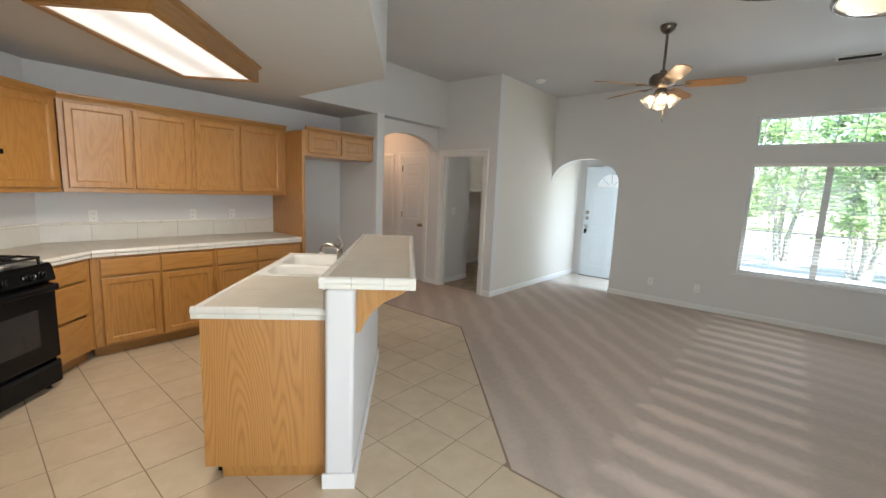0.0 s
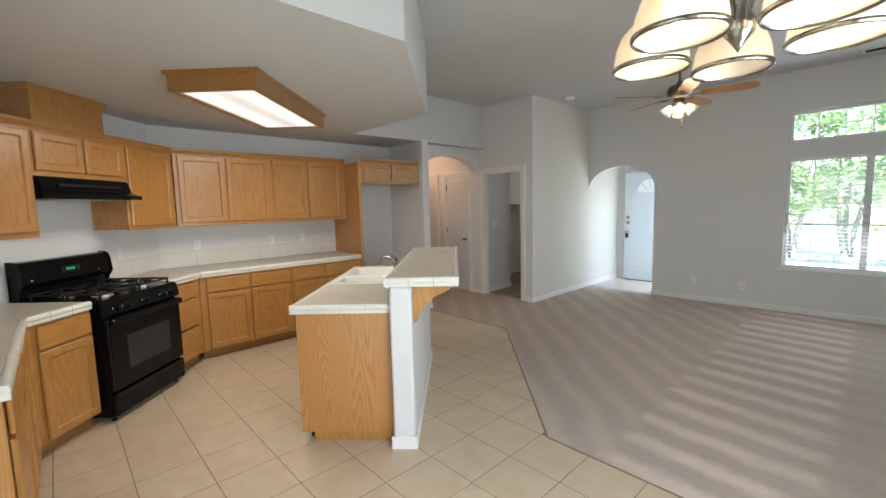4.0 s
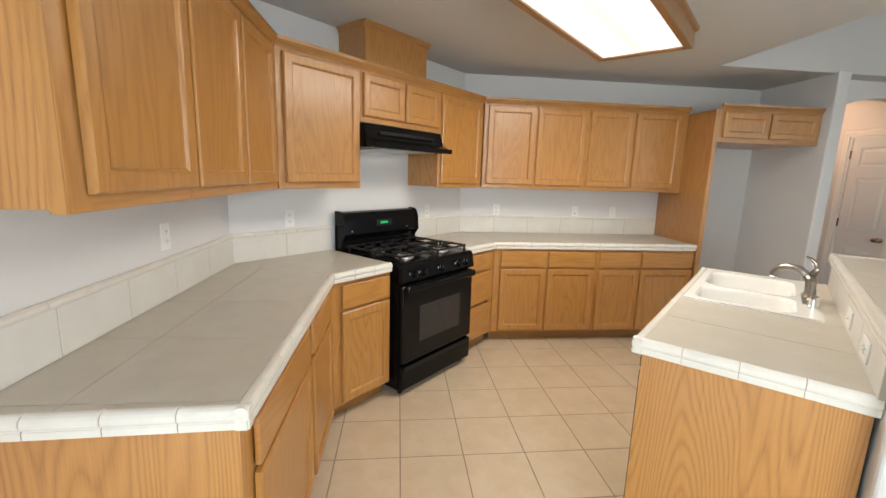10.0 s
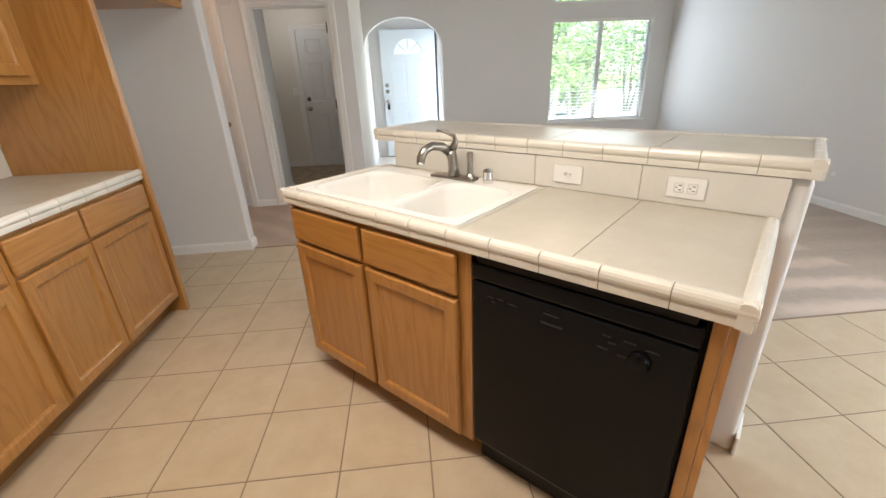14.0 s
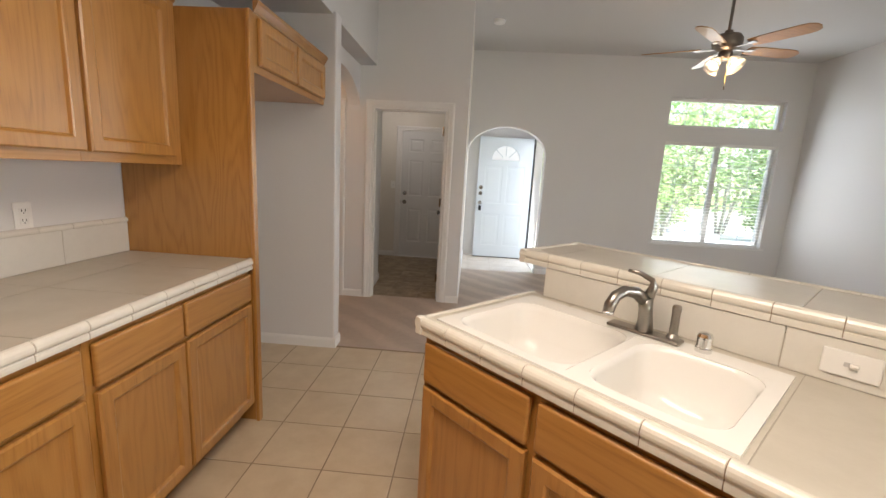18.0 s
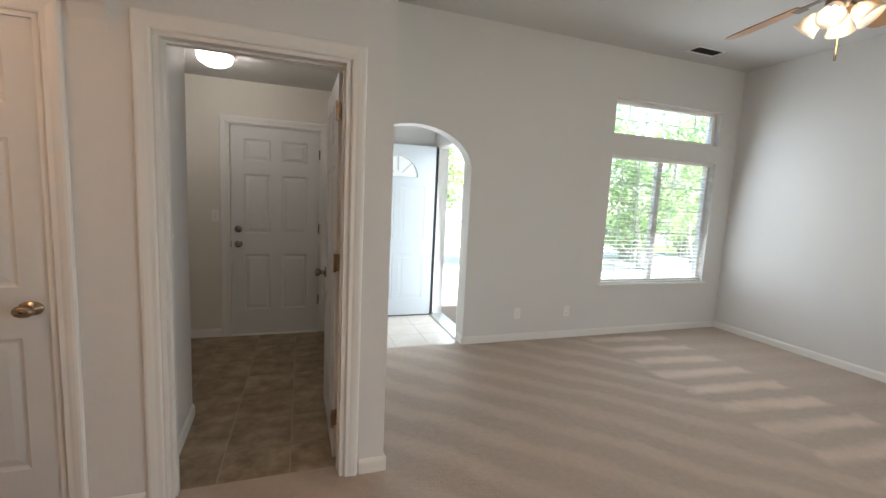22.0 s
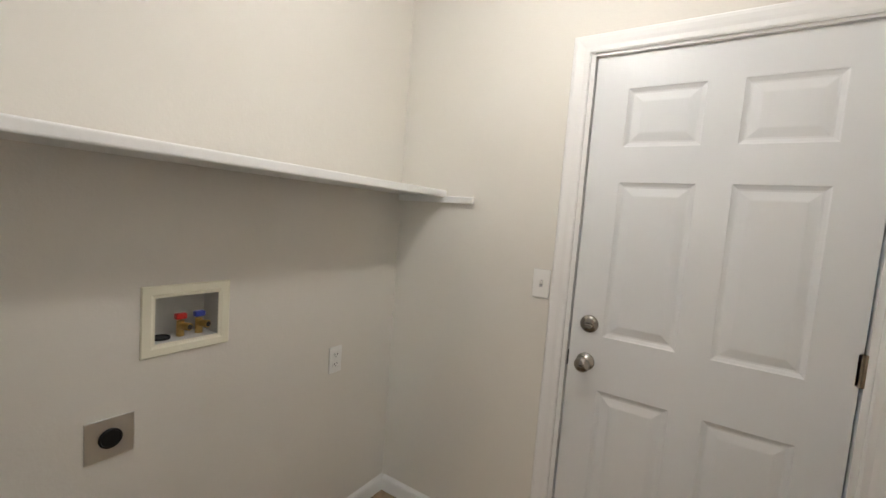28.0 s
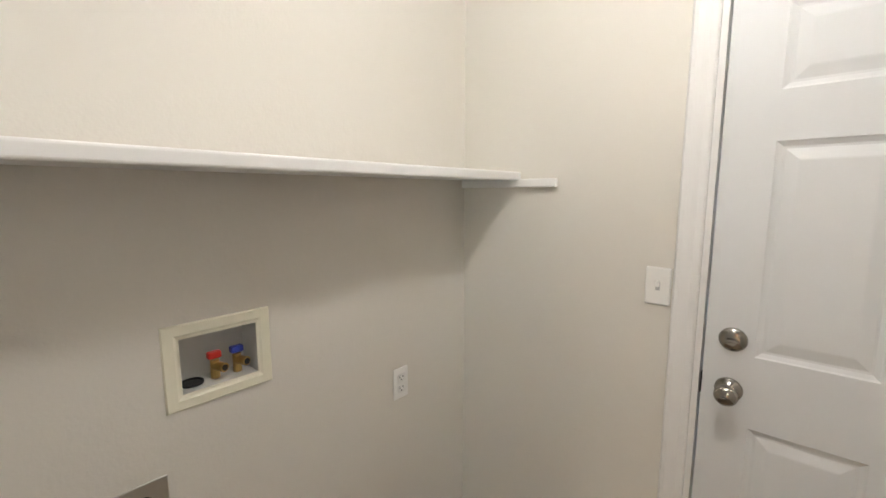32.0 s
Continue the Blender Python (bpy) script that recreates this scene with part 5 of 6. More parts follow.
# front door, open inwards on the entry
fm = pose(-1.62, 8.165, .02, 0, 0, 180)
fd = thing("front_door", fm, "white front door with fanlight, standing open", "door")
W9 = .905
fb = bmesh.new()
F0, F1, FZ, FR = .2175, .6875, 1.66, .235
box(fb, 0, W9, 0, .044, 0, FZ)
box(fb, 0, F0, 0, .044, FZ, 2.03), box(fb, F1, W9, 0, .044, FZ, 2.03)
top = slab(arched(F0, F1, FZ, FR, 2.03), "y", 0, .044)
tmp = bpy.data.meshes.new("tmp")
top.to_mesh(tmp), top.free()
fb.from_mesh(tmp)
bpy.data.meshes.remove(tmp)
fl = part("leaf", fb, FRONT_DOOR, fd)
for c in ((.12, .415), (.49, .785)):
    for r in ((.2, .75), (.93, 1.56)):
        raised_panel(fl, *c, *r, -.0025, 1, FRONT_DOOR)
        raised_panel(fl, *c, *r, .0465, -1, FRONT_DOOR)
gl = [(F0 + FR + FR * math.cos(math.pi * i / 20), FZ + FR * math.sin(math.pi * i / 20)) for i in range(21)]
part("fanlight_glass", slab(gl, "y", .019, .025), FANLIGHT_WHITE, fl).visible_shadow = False
mu = bmesh.new()
for a in (45, 90, 135):
    c, s = math.cos(radians(a)), math.sin(radians(a))
    n = Vector((-s, 0, c)) * .006
    q = [Vector((F0 + FR + c * d, .014, FZ + s * d)) for d in (.07, FR)]
    vs = [mu.verts.new(p + w + Vector((0, y, 0))) for y in (0, .016) for p in q for w in (n, -n)]
    for f in ((0, 1, 3, 2), (4, 6, 7, 5), (0, 4, 5, 1), (2, 3, 7, 6), (0, 2, 6, 4), (1, 5, 7, 3)):
        mu.faces.new([vs[i] for i in f])
part("fanlight_bars", mu, FRONT_DOOR, fl)
part("door_sweep", block(0, W9, .01, .036, -.018, .0), RUBBER, fd)
part("weatherstrip_edge", block(-.017, -.0005, 0, .044, 0, 2.03), RUBBER, fd, "dark hinge edge of the door")
knob_set(fd, W9 - .065, .93, .044, -1, NICKEL)
bolt = part("deadbolt", lathe(ROSE, 20, Matrix.Translation((W9 - .065, .044, 1.09)) @ pose(0, 0, 0, -90, 0, 0)), NICKEL, fd)
part("upper_lock", lathe(ROSE, 20, Matrix.Translation((W9 - .065, .044, 1.19)) @ pose(0, 0, 0, -90, 0, 0)), NICKEL, fd)
part("key_box", block(W9 - .09, W9 - .045, .07, .105, .80, .89, .006), BLACK_MATT, fd, "black key lockbox hanging on the knob")
jamb(pose(-1.60, 7.22, 0) @ pose(0, 0, 0, 0, 0, 90) @ pose(0, -.14, 0), .92, 2.06, .14)
structure("threshold_front", block(-1.62, -1.44, 7.22, 8.14, 0, .02, .005), STEEL)
part("jamb_seal", blocks((-1.6005, -1.585, 8.122, 8.128, 0, 2.04)), RUBBER, bpy.data.objects["threshold_front"])

# ---------------------------------------------------------------- windows
def window(name, m, w, h, depth, split, cols, rows):
    """White vinyl window set back in a wall: x across, y outwards, z up."""
    t = thing(name, m, "white vinyl window with slim muntin grid", "window")
    t["kind"] = "structure"
    y0 = depth - .07
    f = .035
    part("window_frame", blocks((0, f, y0, depth, 0, h), (w - f, w, y0, depth, 0, h), (f, w - f, y0, depth, 0, f), (f, w - f, y0, depth, h - f, h)), TRIM, t)
    bays = [(f, w - f)]
    if split:
        part("meeting_stile", blocks((w / 2 - .035, w / 2 + .03, y0 + .004, depth - .01, f, h - f)), TRIM, t)
        bays = [(f, w / 2 - .035), (w / 2 + .03, w - f)]
    for a, b in bays:
        p = part("pane", block(a, b, y0 + .03, y0 + .034, f, h - f), PANE, t)
        p.visible_shadow = False
        for i in range(1, cols):
            x = a + (b - a) * i / cols
            part("muntin", block(x - .0045, x + .0045, y0 + .036, y0 + .042, f, h - f), MUNTIN, p)
        for j in range(1, rows):
            z = f + (h - 2 * f) * j / rows
            part("muntin", block(a, b, y0 + .0362, y0 + .0418, z - .0045, z + .0045), MUNTIN, p)
    return t


window("window_front", pose(WIN[0], FRONT, WIN[2]), WIN[1] - WIN[0], WIN[3] - WIN[2], .145, True, 3, 5)
window("window_transom", pose(TRA[0], FRONT, TRA[2]), TRA[1] - TRA[0], TRA[3] - TRA[2], .145, False, 6, 2)
# the patio door is unseen, added as the opening for the south lamp
window("window_added_patio", pose(GLASS[1], SOUTH, 0, 0, 0, 180), GLASS[1] - GLASS[0], 2.06, .12, True, 1, 1)
window("window_east", pose(EAST, EWIN[1], EWIN[2], 0, 0, -90), EWIN[1] - EWIN[0], EWIN[3] - EWIN[2], .12, True, 3, 4)
blind = thing("window_blind", pose(0, FRONT + .045, WIN[2]), "white slatted blind with its slats open level", "blind")
bl0, bl1, blh = WIN[0] + .012, WIN[1] - .012, WIN[3] - WIN[2]
part("headrail", block(bl0, bl1, -.024, .024, blh - .04, blh - .005, .002), PLATE, blind)
part("bottom_rail", block(bl0, bl1, -.024, .024, .006, .02, .003), PLATE, blind)
slat_mesh = mesh_of(slab([(-.024, -.0035), (-.012, -.001), (.0, .0), (.012, -.001), (.024, -.0035), (.024, -.001), (.012, .0015), (.0, .0025), (-.012, .0015), (-.024, -.001)], "x", bl0, bl1), "slat")
slat_mesh.materials.append(PLATE)
for k in range(int((blh - .07) / .044)):
    s_ = new("slat", slat_mesh)
    s_.location = (0, 0, .046 + k * .044)
    s_.parent = blind
for cx in (bl0 + .18, (bl0 + bl1) / 2, bl1 - .18):
    part("ladder_cord", tube([(cx, 0, .015), (cx, 0, blh - .028)], .0008, 5), PLATE, blind)
structure("window_sill_front", block(WIN[0] - .04, WIN[1] + .04, FRONT - .03, FRONT + .075, WIN[2] - .022, WIN[2] + .002, .006, 3), TRIM)
structure("window_sill_east", block(EAST - .05, EAST + .06, EWIN[0] - .05, EWIN[1] + .05, EWIN[2] - .025, EWIN[2] + .002, .006, 3), TRIM)
structure("window_reveal_front", blocks((WIN[0], WIN[0] + .004, FRONT, FRONT + .075, WIN[2], WIN[3]), (WIN[1] - .004, WIN[1], FRONT, FRONT + .075, WIN[2], WIN[3]), (WIN[0], WIN[1], FRONT, FRONT + .075, WIN[3] - .004, WIN[3])), TRIM)

# ---------------------------------------------------------------- laundry
shelf = thing("wall_shelf", pose(0, 0, 0), "long white painted shelf over the washer space", "shelf")
part("board", block(-4.644, -4.395, 6.152, 7.708, 1.512, 1.531, .003), TRIM, shelf)
part("nosing", block(-4.3945, -4.378, 6.152, 7.708, 1.506, 1.537, .006, 3), TRIM, shelf)
part("end_cleat", block(-4.644, -4.235, 7.69, 7.7095, 1.482, 1.5115, .003), TRIM, shelf)

wb = thing("washer_outlet_box", pose(-4.645, 6.7425, 1.06, 0, 0, 90), "cream plastic washer outlet box with red and blue valves", "washer box")
fl_ = ring_panel(-.125, .125, -.103, .103, -.007, 0.0, .03, .004, .003)
part("flange", fl_, CREAM, wb)
part("recess", blocks((-.09, .09, .085, .089, -.07, .07), (-.093, -.089, .0, .089, -.072, .072), (.089, .093, .0, .089, -.072, .072), (-.093, .093, 0, .089, .068, .072), (-.093, .093, 0, .089, -.072, -.068)), BOX_GREY, wb, "shaded grey recess")
for x, mat, lab in ((.0, RED, "red hot-water valve"), (.055, BLUE, "blue cold-water valve")):
    v = part("valve", tube([(x, .045, -.07), (x, .045, -.02)], .011, 12), BRASS, wb, lab)
    part("handle", block(x - .018, x + .014, .03, .05, -.014, .004, .004), mat, v)
    part("hose_thread", tube([(x, .045, -.036), (x + .012, .012, -.036)], .012, 12), BRASS, v)
    part("opening", tube([(x + .0115, .0125, -.036), (x + .0125, .0095, -.036)], .008, 12), DARK, v)
part("standpipe", lathe([(0, -.066), (.026, -.066), (.026, -.06), (.022, -.06), (.022, -.064), (0, -.064)], 18, Matrix.Translation((-.055, .045, 0))), DARK, wb, "black drain standpipe")

dp = thing("dryer_outlet", pose(-4.645, 6.552, .7615, 0, 0, 90), "brushed steel plate with round black dryer outlet", "outlet")
part("plate", block(-.056, .056, -.005, 0, -.056, .056, .002), STEEL, dp)
part("socket", lathe([(0, 0), (.027, 0), (.027, .006), (.023, .008), (.021, .003), (0, .003)], 24, Matrix.Translation((0, -.004, 0)) @ pose(0, 0, 0, 90, 0, 0)), BLACK_MATT, dp)
outlet(pose(-4.6445, 7.339, .778, 0, 0, 90), "white duplex outlet on the laundry wall")
switch(pose(-3.9, 7.7095, 1.185), 1, "white toggle switch beside the garage door")
switch(pose(-3.751, 5.7, 1.18, 0, 0, 92.7), 2, "white double switch plate inside the laundry doorway")
gv = thing("gas_stub", pose(-4.645, 6.97, .286, 0, 0, 90), "capped white gas stub on the laundry wall", "gas pipe")
part("pipe", tube([(0, 0, 0), (0, -.03, 0)], .014, 12), PLATE, gv)
part("cap", tube([(0, -.016, 0), (0, -.03, -.001), (0, -.034, -.001), (0, -.062, -.004)], [.026, .026, .021, .019], 8), STEEL, gv, "dull grey hexagonal cap")
part("escutcheon", lathe([(0, 0), (.026, 0), (.024, .004), (0, .005)], 18, pose(0, 0, 0, 90, 0, 0)), PLATE, gv)
vent2 = thing("drain_cap", pose(-4.645, 6.36, .13, 0, 0, 90), "round white vent cap low on the laundry wall", "vent cap")
part("cap", lathe([(0, 0), (.055, 0), (.055, .012), (.05, .016), (0, .016)], 24, pose(0, 0, 0, 90, 0, 0)), PLATE, vent2)
lv = thing("exhaust_vent", pose(-3.217, 6.478, LOW), "small dark exhaust vent in the laundry ceiling", "vent")
part("frame", block(-.085, .085, -.07, .07, -.01, -.0005, .003), PLATE, lv)
part("grille", blocks(*((-.07, .07, y - .004, y + .004, -.013, -.0105) for y in (-.048, -.03, -.012, .006, .024, .042))), DARK, lv)

ll = thing("laundry_ceiling_light", pose(-3.75, 6.94, LOW), "white glass dome ceiling light, switched on", "ceiling light")
part("base", lathe([(0, 0), (.13, 0), (.135, -.012), (.128, -.022), (0, -.022)], 32), PLATE, ll)
part("dome", lathe([(.122, -.0225), (.124, -.04), (.11, -.07), (.07, -.095), (.02, -.104), (0, -.105)], 32), LAUNDRY_GLOBE, ll, smooth=True).visible_shadow = False

# ---------------------------------------------------------------- living room
def ceiling_fan(x, y):
    t = thing("ceiling_fan", pose(x, y, HIGH), "dark bronze ceiling fan with honey wood blades and lit tulip lamps", "ceiling fan")
    part("canopy", lathe([(0, -.0005), (.068, -.0005), (.07, -.01), (.06, -.045), (.03, -.07), (.016, -.075), (0, -.075)], 28), FAN_METAL, t, smooth=True)
    part("downrod", tube([(0, 0, -.07), (0, 0, -.42)], .0125, 14), FAN_METAL, t)
    part("coupling", lathe([(.0126, -.30), (.03, -.305), (.033, -.33), (.0126, -.335)], 20), FAN_METAL, t)
    part("motor", lathe([(0, -.33), (.05, -.332), (.095, -.345), (.112, -.37), (.115, -.41), (.105, -.44), (.075, -.455), (.06, -.47), (.0, -.47)], 32), FAN_METAL, t, smooth=True)
    for k in range(5):
        a = 10 + 72 * k
        m = pose(0, 0, -.445, 0, 0, a)
        ir = part("blade_iron", blocks((.07, .21, -.014, .014, -.006, 0), (.18, .24, -.042, .042, -.0055, -.0005), bevel=.002), FAN_METAL, t)
        ir.data.transform(m)
        bm = bmesh.new()
        out = [(.19, -.052), (.19, .052), (.30, .062), (.55, .068), (.61, .06), (.645, .036), (.655, 0), (.645, -.036), (.61, -.06), (.55, -.068), (.30, -.062)]
        lo = [bm.verts.new((u, v, -.001)) for u, v in out]
        hi = [bm.verts.new((u, v, .006)) for u, v in out]
        bm.faces.new(hi), bm.faces.new(list(reversed(lo)))
        for i in range(len(out)):
            j = (i + 1) % len(out)
            bm.faces.new((lo[i], lo[j], hi[j], hi[i]))
        bmesh.ops.recalc_face_normals(bm, faces=bm.faces)
        b = part("blade", bm, BLADE, t)
        b.data.transform(m @ pose(0, 0, 0, -13, 0, 0))
    part("light_kit", lathe([(0, -.47), (.05, -.472), (.055, -.49), (.05, -.52), (.03, -.54), (0, -.545)], 24), FAN_METAL, t, smooth=True)
    for k in range(4):
        a = 20 + 90 * k
        m = pose(0, 0, -.51, 0, 0, a) @ pose(.045, 0, 0, 0, 138, 0)
        part("lamp_arm", tube([m @ Vector((0, 0, 0)), m @ Vector((0, 0, .045))], .012, 10), FAN_METAL, t)
        part("glass_shade", lathe([(.02, .03), (.034, .045), (.046, .075), (.05, .1), (.062, .125), (.0595, .1255), (.047, .1), (.043, .075), (.03, .047), (.02, .034)], 24, m), FAN_GLASS, t, smooth=True).visible_shadow = False
        part("bulb", lathe([(0, .04), (.012, .045), (.022, .07), (.02, .088), (.01, .098), (0, .1)], 16, m), BULB_FAN, t, smooth=True)
    part("pull_chain", tube([(.03, 0, -.53), (.031, 0, -.74)], .0018, 6), BRASS, t)
    part("chain_fob", lathe([(0, -.775), (.006, -.77), (.006, -.745), (0, -.74)], 10, Matrix.Translation((.031, 0, 0))), FAN_METAL, t)
    for ob in t.children:               # all but the canopy hangs from the long rod
        if ob.name.split(".")[0] not in ("canopy", "downrod"):
            ob.data.transform(Matrix.Translation((0, 0, -.09)))


ceiling_fan(-.58, 4.8)
lamp("fan_lamps", "POINT", 0.75, (1.0, 0.74, 0.45), Matrix.Translation((-.58, 4.8, 2.33)), size=.07)


def chandelier(x, y, zr):
    t = thing("chandelier", pose(x, y, 0), "five-arm brushed nickel chandelier with alabaster bell shades, lit", "chandelier")
    part("canopy", lathe([(0, HIGH - .0005), (.065, HIGH - .0005), (.066, HIGH - .012), (.04, HIGH - .035), (.01, HIGH - .045), (0, HIGH - .045)], 24), NICKEL, t, smooth=True)
    z = HIGH - .045
    i = 0
    while z > zr + .46:
        m = Matrix.Translation((0, 0, z - .022)) @ pose(0, 0, 0, 90, 0, 90 * (i % 2))
        pts = [m @ Vector((.011 * math.cos(2 * math.pi * k / 12), .021 * math.sin(2 * math.pi * k / 12), 0)) for k in range(13)]
        part("chain_link", tube(pts, .0028, 6), NICKEL, t)
        z -= .034
        i += 1
    part("column", lathe([(0, zr + .47), (.012, zr + .465), (.012, zr + .40), (.026, zr + .385), (.03, zr + .36), (.02, zr + .34), (.021, zr + .16), (.034, zr + .15), (.037, zr + .125), (.03, zr + .10),
                          (.024, zr + .07), (.032, zr + .055), (.03, zr + .03), (.016, zr + .012), (.008, zr), (.0, zr - .012)], 24), NICKEL, t, smooth=True)
    for k in range(5):
        m = pose(0, 0, 0, 0, 0, -38 + 72 * k)
        part("arm", tube([m @ Vector(p) for p in ((.025, 0, zr + .13), (.06, 0, zr + .09), (.11, 0, zr + .10), (.145, 0, zr + .15), (.175, 0, zr + .2), (.187, 0, zr + .205), (.19, 0, zr + .18), (.19, 0, zr + .155))], .0065, 10), NICKEL, t, smooth=True)
        s = m @ Matrix.Translation((.19, 0, zr))
        part("socket_cup", lathe([(0, .17), (.02, .165), (.034, .15), (.036, .12), (.03, .115), (0, .115)], 20, s), NICKEL, t, smooth=True)
        sh = part("shade", lathe([(.028, .115), (.05, .106), (.072, .082), (.084, .048), (.089, .01), (.089, 0), (.086, 0), (.086, .01), (.081, .047), (.069, .079), (.048, .102), (.028, .111)], 32, s), SHADE_GLASS, t, smooth=True)
        sh.visible_shadow = False
        part("shade_rim", lathe([(.0885, .008), (.0925, .006), (.0935, 0), (.091, -.005), (.0865, -.004), (.086, .002)], 32, s), NICKEL, sh, smooth=True)
        part("bulb", lathe([(0, .108), (.014, .104), (.018, .088), (.029, .062), (.029, .046), (.018, .03), (0, .024)], 20, s), SPENT if k == 2 else BULB, t, "dead white bulb" if k == 2 else "", smooth=True)


chandelier(.669, 1.222, 1.863)
for k in (0, 1, 3, 4):                  # one in each shade whose bulb is lit
    a = radians(-38 + 72 * k)
    lamp("chandelier_lamp", "POINT", 0.045, (1.0, 0.86, 0.66), Matrix.Translation((.669 + .19 * math.cos(a), 1.222 + .19 * math.sin(a), 1.88)), size=.012)
lamp("laundry_lamp", "POINT", 0.86, (1.0, 0.945, 0.87), Matrix.Translation((-3.75, 6.94, 2.365)), size=.05)
lamp("hall_lamp", "POINT", 1.6, (1.0, 0.55, 0.27), Matrix.Translation((-4.85, 4.72, 2.28)), size=.09)
hl = thing("hall_ceiling_light", pose(-4.85, 4.72, LOW), "round warm hall ceiling light", "ceiling light")
part("base", lathe([(0, 0), (.12, 0), (.125, -.02), (0, -.02)], 28), PLATE, hl)
part("dome", lathe([(.11, -.0205), (.11, -.04), (.07, -.075), (0, -.085)], 28), LAUNDRY_GLOBE, hl, smooth=True)

sd = thing("smoke_detector", pose(-2.44, 5.91, HIGH), "round white smoke detector on the ceiling", "smoke detector")
part("body", lathe([(0, -.0005), (.065, -.0005), (.067, -.012), (.06, -.028), (.045, -.036), (0, -.037)], 28), PLATE, sd, smooth=True)
cv = thing("ceiling_vent", pose(.83, 6.75, HIGH), "dark slatted air vent in the ceiling by the front wall", "vent")
part("frame", blocks((-.19, .19, -.085, -.06, -.008, -.0005), (-.19, .19, .06, .085, -.008, -.0005), (-.19, -.165, -.06, .06, -.008, -.0005), (.165, .19, -.06, .06, -.008, -.0005)), PLATE, cv)
part("backing", block(-.165, .165, -.06, .06, -.003, -.0008), DARK, cv)
for k in range(7):
    part("slat", block(-.164, .164, -.052 + k * .0165, -.047 + k * .0165, -.008, -.0032), RUBBER, cv)
outlet(pose(-.40, FRONT - .0005, .30), "white duplex outlet low on the front wall")
outlet(pose(-1.0, FRONT - .0005, .30), "white duplex outlet low on the front wall")
outlet(pose(EAST - .0005, 3.1, .31, 0, 0, -90), "white duplex outlet low on the east wall")
jk = thing("cable_jack", pose(EAST - .0005, 4.03, .33, 0, 0, -90), "small white cable jack on the east wall", "jack")
part("plate", block(-.02, .02, -.005, 0, -.02, .02, .003), PLATE, jk)

# ---------------------------------------------------------------- outside
def noise_paint(name, a, b, scale, rough=.9):
    m = material(name, rough, 0, a, .2)
    k = Nodes(m)
    n = k.noise(k.where(), scale, 5, .65)
    k.colour(k.mix(n, a, b))
    k.bump(n, .4, .02)
    return m


GRASS = noise_paint("lawn_grass", (.07, .11, .03), (.14, .19, .06), 9)
CONCRETE = noise_paint("pale_concrete", (.5, .48, .45), (.58, .56, .53), 6)
# paler than asphalt: the glare of sunlit ground is put into the colour
ASPHALT = noise_paint("glare_paled_street", (.24, .235, .225), (.32, .31, .3), 20)
BARK = noise_paint("pale_grey_bark", (.34, .31, .27), (.48, .45, .4), 14)
SIDING = paint("cream_siding", (.62, .58, .5), .7, .1)
ROOF = noise_paint("grey_shingle", (.12, .11, .1), (.2, .19, .18), 12)
structure("ground", prism([(-90, -60), (90, -60), (90, 90), (-90, 90), (-90, 7.25), (-1.46, 7.25), (-1.46, 6.9), (2.0, 6.9), (2.0, -1.15), (-6.35, -1.15), (-6.35, 7.19), (-90, 7.19)], -.25, -.06), GRASS, "front lawn")
# unseen roof, added to keep the sun out of the south door
structure("added_patio_cover", block(-2.2, 3.2, -4.2, SOUTH - T - .02, 2.55, 2.7), SIDING, "plain roof added out of view to shade the patio door")
structure("pavement", prism([(-1.44, 7.2), (2.2, 7.2), (2.2, 9.0), (2.6, 17), (-1.4, 17), (-1.4, 9.0)], -.059, -.02), CONCRETE, "pale concrete porch and front walk")
# runs on over the far lawn so that the ground there looks overlit
structure("road", block(-60, 60, 17.5, 31, -.0595, -.05), ASPHALT, "pale street in front of the house, widened over the far lawn")
structure("driveway", block(3.2, 8.5, 7.5, 17.4, -.0585, -.045), CONCRETE, "pale concrete driveway")
structure("porch_roof", block(-3.2, -.5, 7.2, 9.0, 2.75, 2.9), CEILING, "porch ceiling over the front door")
# unseen eave, added to keep direct sun off the east window
structure("added_eave", block(1.97, 3.0, -1.2, 7.0, 2.45, 2.55), TRIM, "white soffit added along the east wall to shade the window")

# leaf greens paled: the glare and haze outside are put into the colour
LEAF = []
for n, (a, b) in enumerate((((.22, .34, .15), (.35, .48, .24)), ((.27, .39, .18), (.42, .53, .29)))):
    m = material("hazed_leaf_green", .5, 0, a, .3)
    k = Nodes(m)
    k.colour(k.mix(k.put("NewGeometry").outputs["Random Per Island"], a, b))
    thin = k.put("BsdfTranslucent", Color=(*b, 1))
    both = k.t.nodes.new("ShaderNodeMixShader")
    both.inputs[0].default_value = .5
    k.link(k.b.outputs[0], both.inputs[1])
    k.link(thin.outputs[0], both.inputs[2])
    k.link(both.outputs[0], k.t.nodes["Material Output"].inputs["Surface"])
    LEAF.append(m)


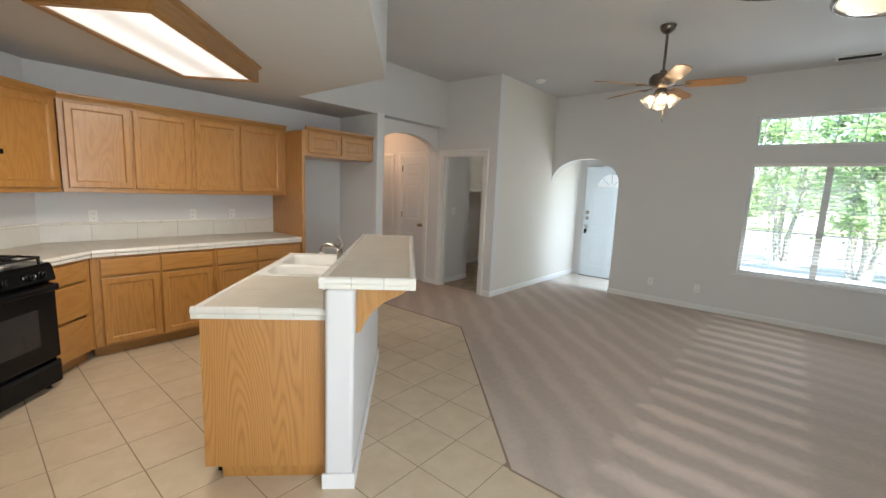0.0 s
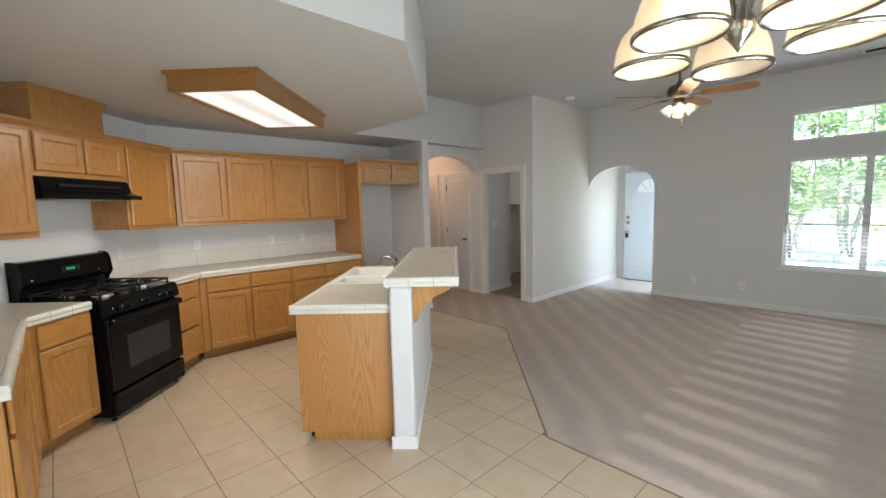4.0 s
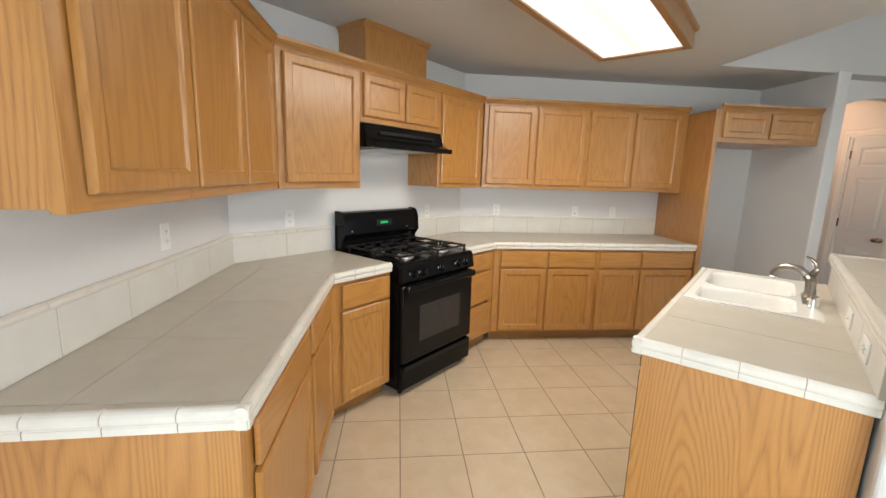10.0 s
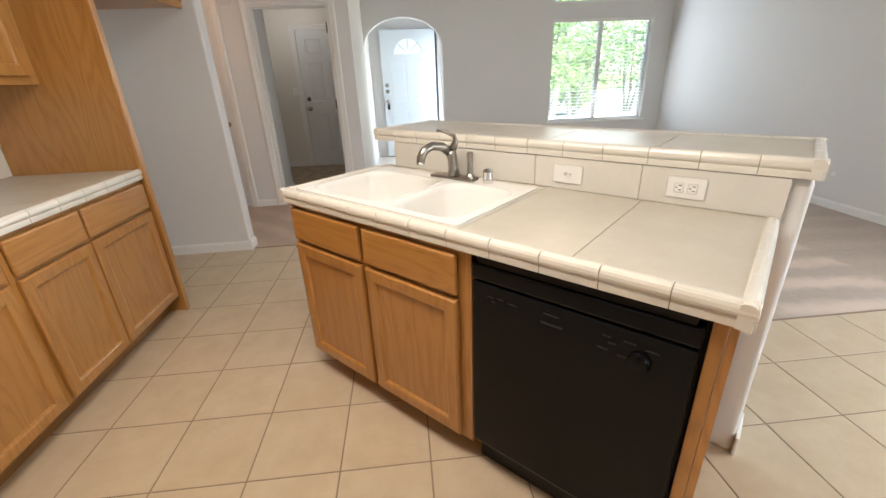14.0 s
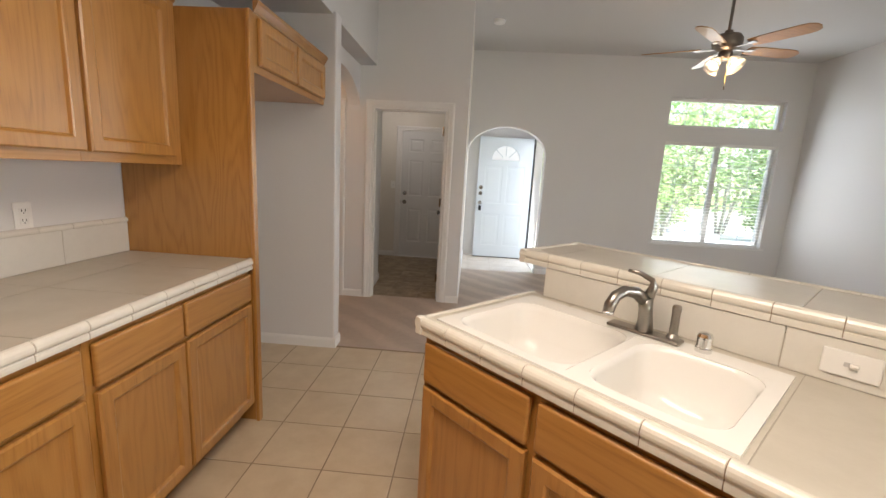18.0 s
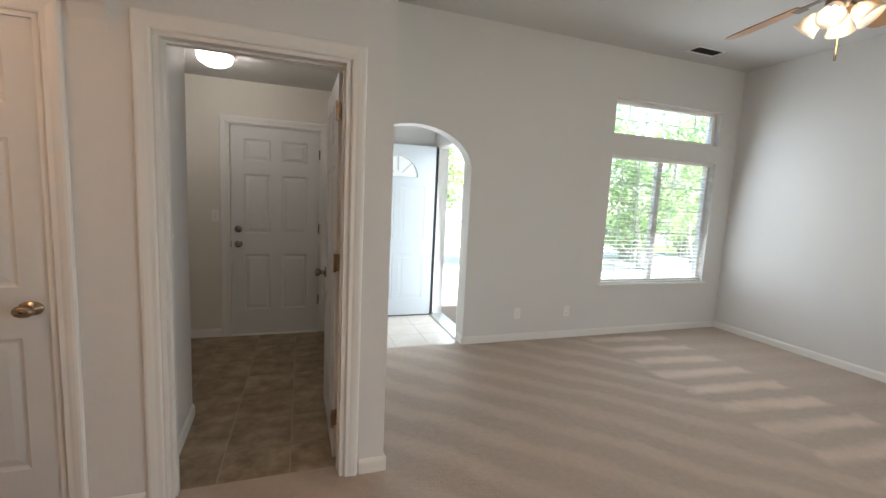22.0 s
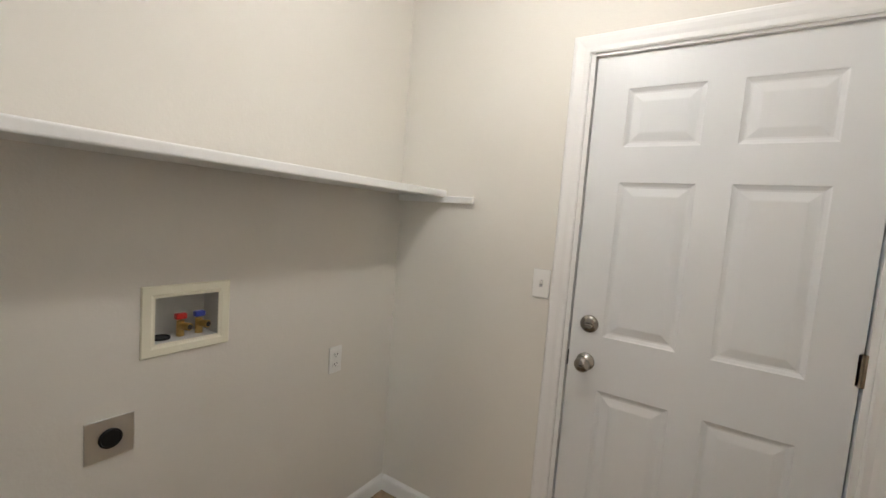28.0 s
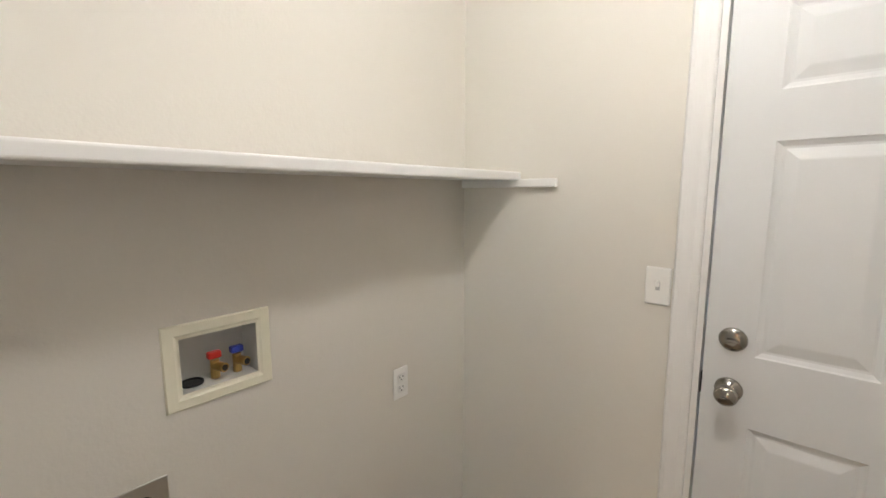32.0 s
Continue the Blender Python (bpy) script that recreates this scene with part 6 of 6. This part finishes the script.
def tree(x, y, height, spread, stems, seed, leaves=2600, mat=0):
    r = random.Random(seed)
    t = thing("tree", pose(x, y, -.06), "leafy green tree with slender branching trunk", "tree", "front garden trees")
    tips = []
    tr = bmesh.new()
    for s in range(stems):
        a = 2 * math.pi * s / stems + r.uniform(-.4, .4)
        lean = spread * r.uniform(.25, .5)
        base = Vector((.09 * math.cos(a), .09 * math.sin(a), 0))
        top = Vector((lean * math.cos(a), lean * math.sin(a), height * r.uniform(.7, .9)))
        pts = [base.lerp(top, k / 6) + Vector((r.uniform(-.06, .06), r.uniform(-.06, .06), 0)) * (k > 0) for k in range(7)]
        tubes = [(pts, [.06 * (1 - .8 * k / 6) + .008 for k in range(7)])]
        for k in range(2, 7):
            for _ in range(3):
                b = r.uniform(0, 6.28)
                q = pts[k] + Vector((math.cos(b), math.sin(b), r.uniform(.2, .7))) * spread * r.uniform(.3, .65)
                mid = pts[k].lerp(q, .5) + Vector((0, 0, .08))
                tubes.append(([pts[k], mid, q], [.018, .012, .005]))
                tips += [mid, q, q.lerp(mid, .5)]
        for p, rad in tubes:
            tmp = tube(p, rad, 7)
            me = bpy.data.meshes.new("tmp")
            tmp.to_mesh(me), tmp.free()
            tr.from_mesh(me)
            bpy.data.meshes.remove(me)
    part("trunk", tr, BARK, t)
    verts, faces = [], []
    for _ in range(leaves):
        c = r.choice(tips) + Vector((r.gauss(0, .22), r.gauss(0, .22), r.gauss(0, .2))) * spread * .55
        u = Vector((r.uniform(-1, 1), r.uniform(-1, 1), r.uniform(-.6, .6))).normalized()
        w = u.cross(Vector((r.uniform(-1, 1), r.uniform(-1, 1), r.uniform(-1, 1)))).normalized()
        l, d = r.uniform(.05, .11), r.uniform(.02, .045)
        i = len(verts)
        verts += [c - u * l, c + w * d, c + u * l, c - w * d + Vector((0, 0, .01))]
        faces.append((i, i + 1, i + 2, i + 3))
    me = bpy.data.meshes.new("crown")
    me.from_pydata([tuple(v) for v in verts], [], faces)
    me.materials.append(LEAF[mat])
    ob = new("crown", me)
    ob.parent = t


tree(4.9, 11.4, 4.0, 1.5, 4, 3, 3600, 0)
tree(-.7, 13.6, 4.4, 1.2, 3, 14, 2600, 1)
tree(.35, 14.6, 4.6, 1.3, 3, 15, 2600, 1)
tree(1.6, 11.6, 4.2, 1.15, 4, 12, 3000, 0)
tree(2.6, 12.6, 4.6, 1.9, 3, 8, 4200, 1)
tree(7.6, 12.2, 5.0, 2.0, 3, 5, 3600, 1)
tree(3.4, 14.4, 1.1, 1.1, 5, 31, 1500, 1)
tree(5.8, 12.9, 1.0, 1.0, 5, 32, 1500, 1)
tree(9.0, 13.8, 1.2, 1.2, 5, 33, 1500, 1)
tree(5.5, 14.8, 5.5, 2.4, 3, 6, 3600, 0)
for n in range(9):
    tree(-8 + n * 4.6, 27 + (n % 3) * 1.5, 7.0, 3.4, 2, 20 + n, 2600, n % 2)

house = thing("neighbour_house", pose(0, 0, -.06), "cream single-storey house across the street", "house")
part("wall", block(-9, 9, 33, 41, 0, 3.0), SIDING, house)
part("roof", slab([(32.3, 2.9), (41.7, 2.9), (37, 5.2)], "x", -9.6, 9.6), ROOF, house)
for x in (-6.5, -2.5, 3.5, 6.8):
    w_ = part("window", block(x, x + 1.4, 32.95, 33.01, 1.0, 2.2), TRIM, house)
    part("pane", block(x + .08, x + 1.32, 32.93, 32.955, 1.08, 2.12), GREY_INK, w_)
part("door", block(.4, 1.35, 32.95, 33.01, 0, 2.1), TRIM, house)

# ---------------------------------------------------------------- floor tiles, one by one
kt = bpy.data.objects["floor_kitchen"]
zone = [[(WEST, SOUTH), (EAST, SOUTH), (EAST, 2.292), (-.50, 2.292), (WEST, 2.292)],
        [(WEST, 2.2925), (-.508, 2.2925), (-2.178, 3.994), (WEST, 3.994)]]
TX, TY, TP = -2.241, .269, .3375
for q in zone:
    tiles_on(q, kt, FLOOR_TILE, -.004, .0045, TP, (TX, TY), .006, "tile")
lt = structure("floor_laundry", block(-4.645, -2.85, 5.42, 7.72, -.011, .0028), GROUT_PALE, "brown mottled tile floor of the laundry")
tiles_on([(-4.645, 5.425), (-2.85, 5.425), (-2.85, 7.71), (-4.645, 7.71)], lt, LAUNDRY_TILE, -.004, .0045, .338, (-4.19, 7.035), .006, "tile")
et = structure("floor_entry", block(-2.712, -1.6, 7.072, 8.32, -.011, .0028), GROUT_PALE, "pale tile floor of the entry")
tiles_on([(-2.712, 7.075), (-1.6, 7.075), (-1.6, 8.22), (-2.712, 8.22)], et, ENTRY_TILE, -.004, .0045, .338, (-2.6, 7.1), .006, "tile")
structure("transition_strip", prism([(-3.635, 3.985), (-2.186, 3.985), (-.506, 2.28), (EAST, 2.28), (EAST, 2.31), (-.494, 2.31), (-2.172, 4.012), (-3.635, 4.012)], 0, .0055), GROUT, "brown edge between tile and carpet")
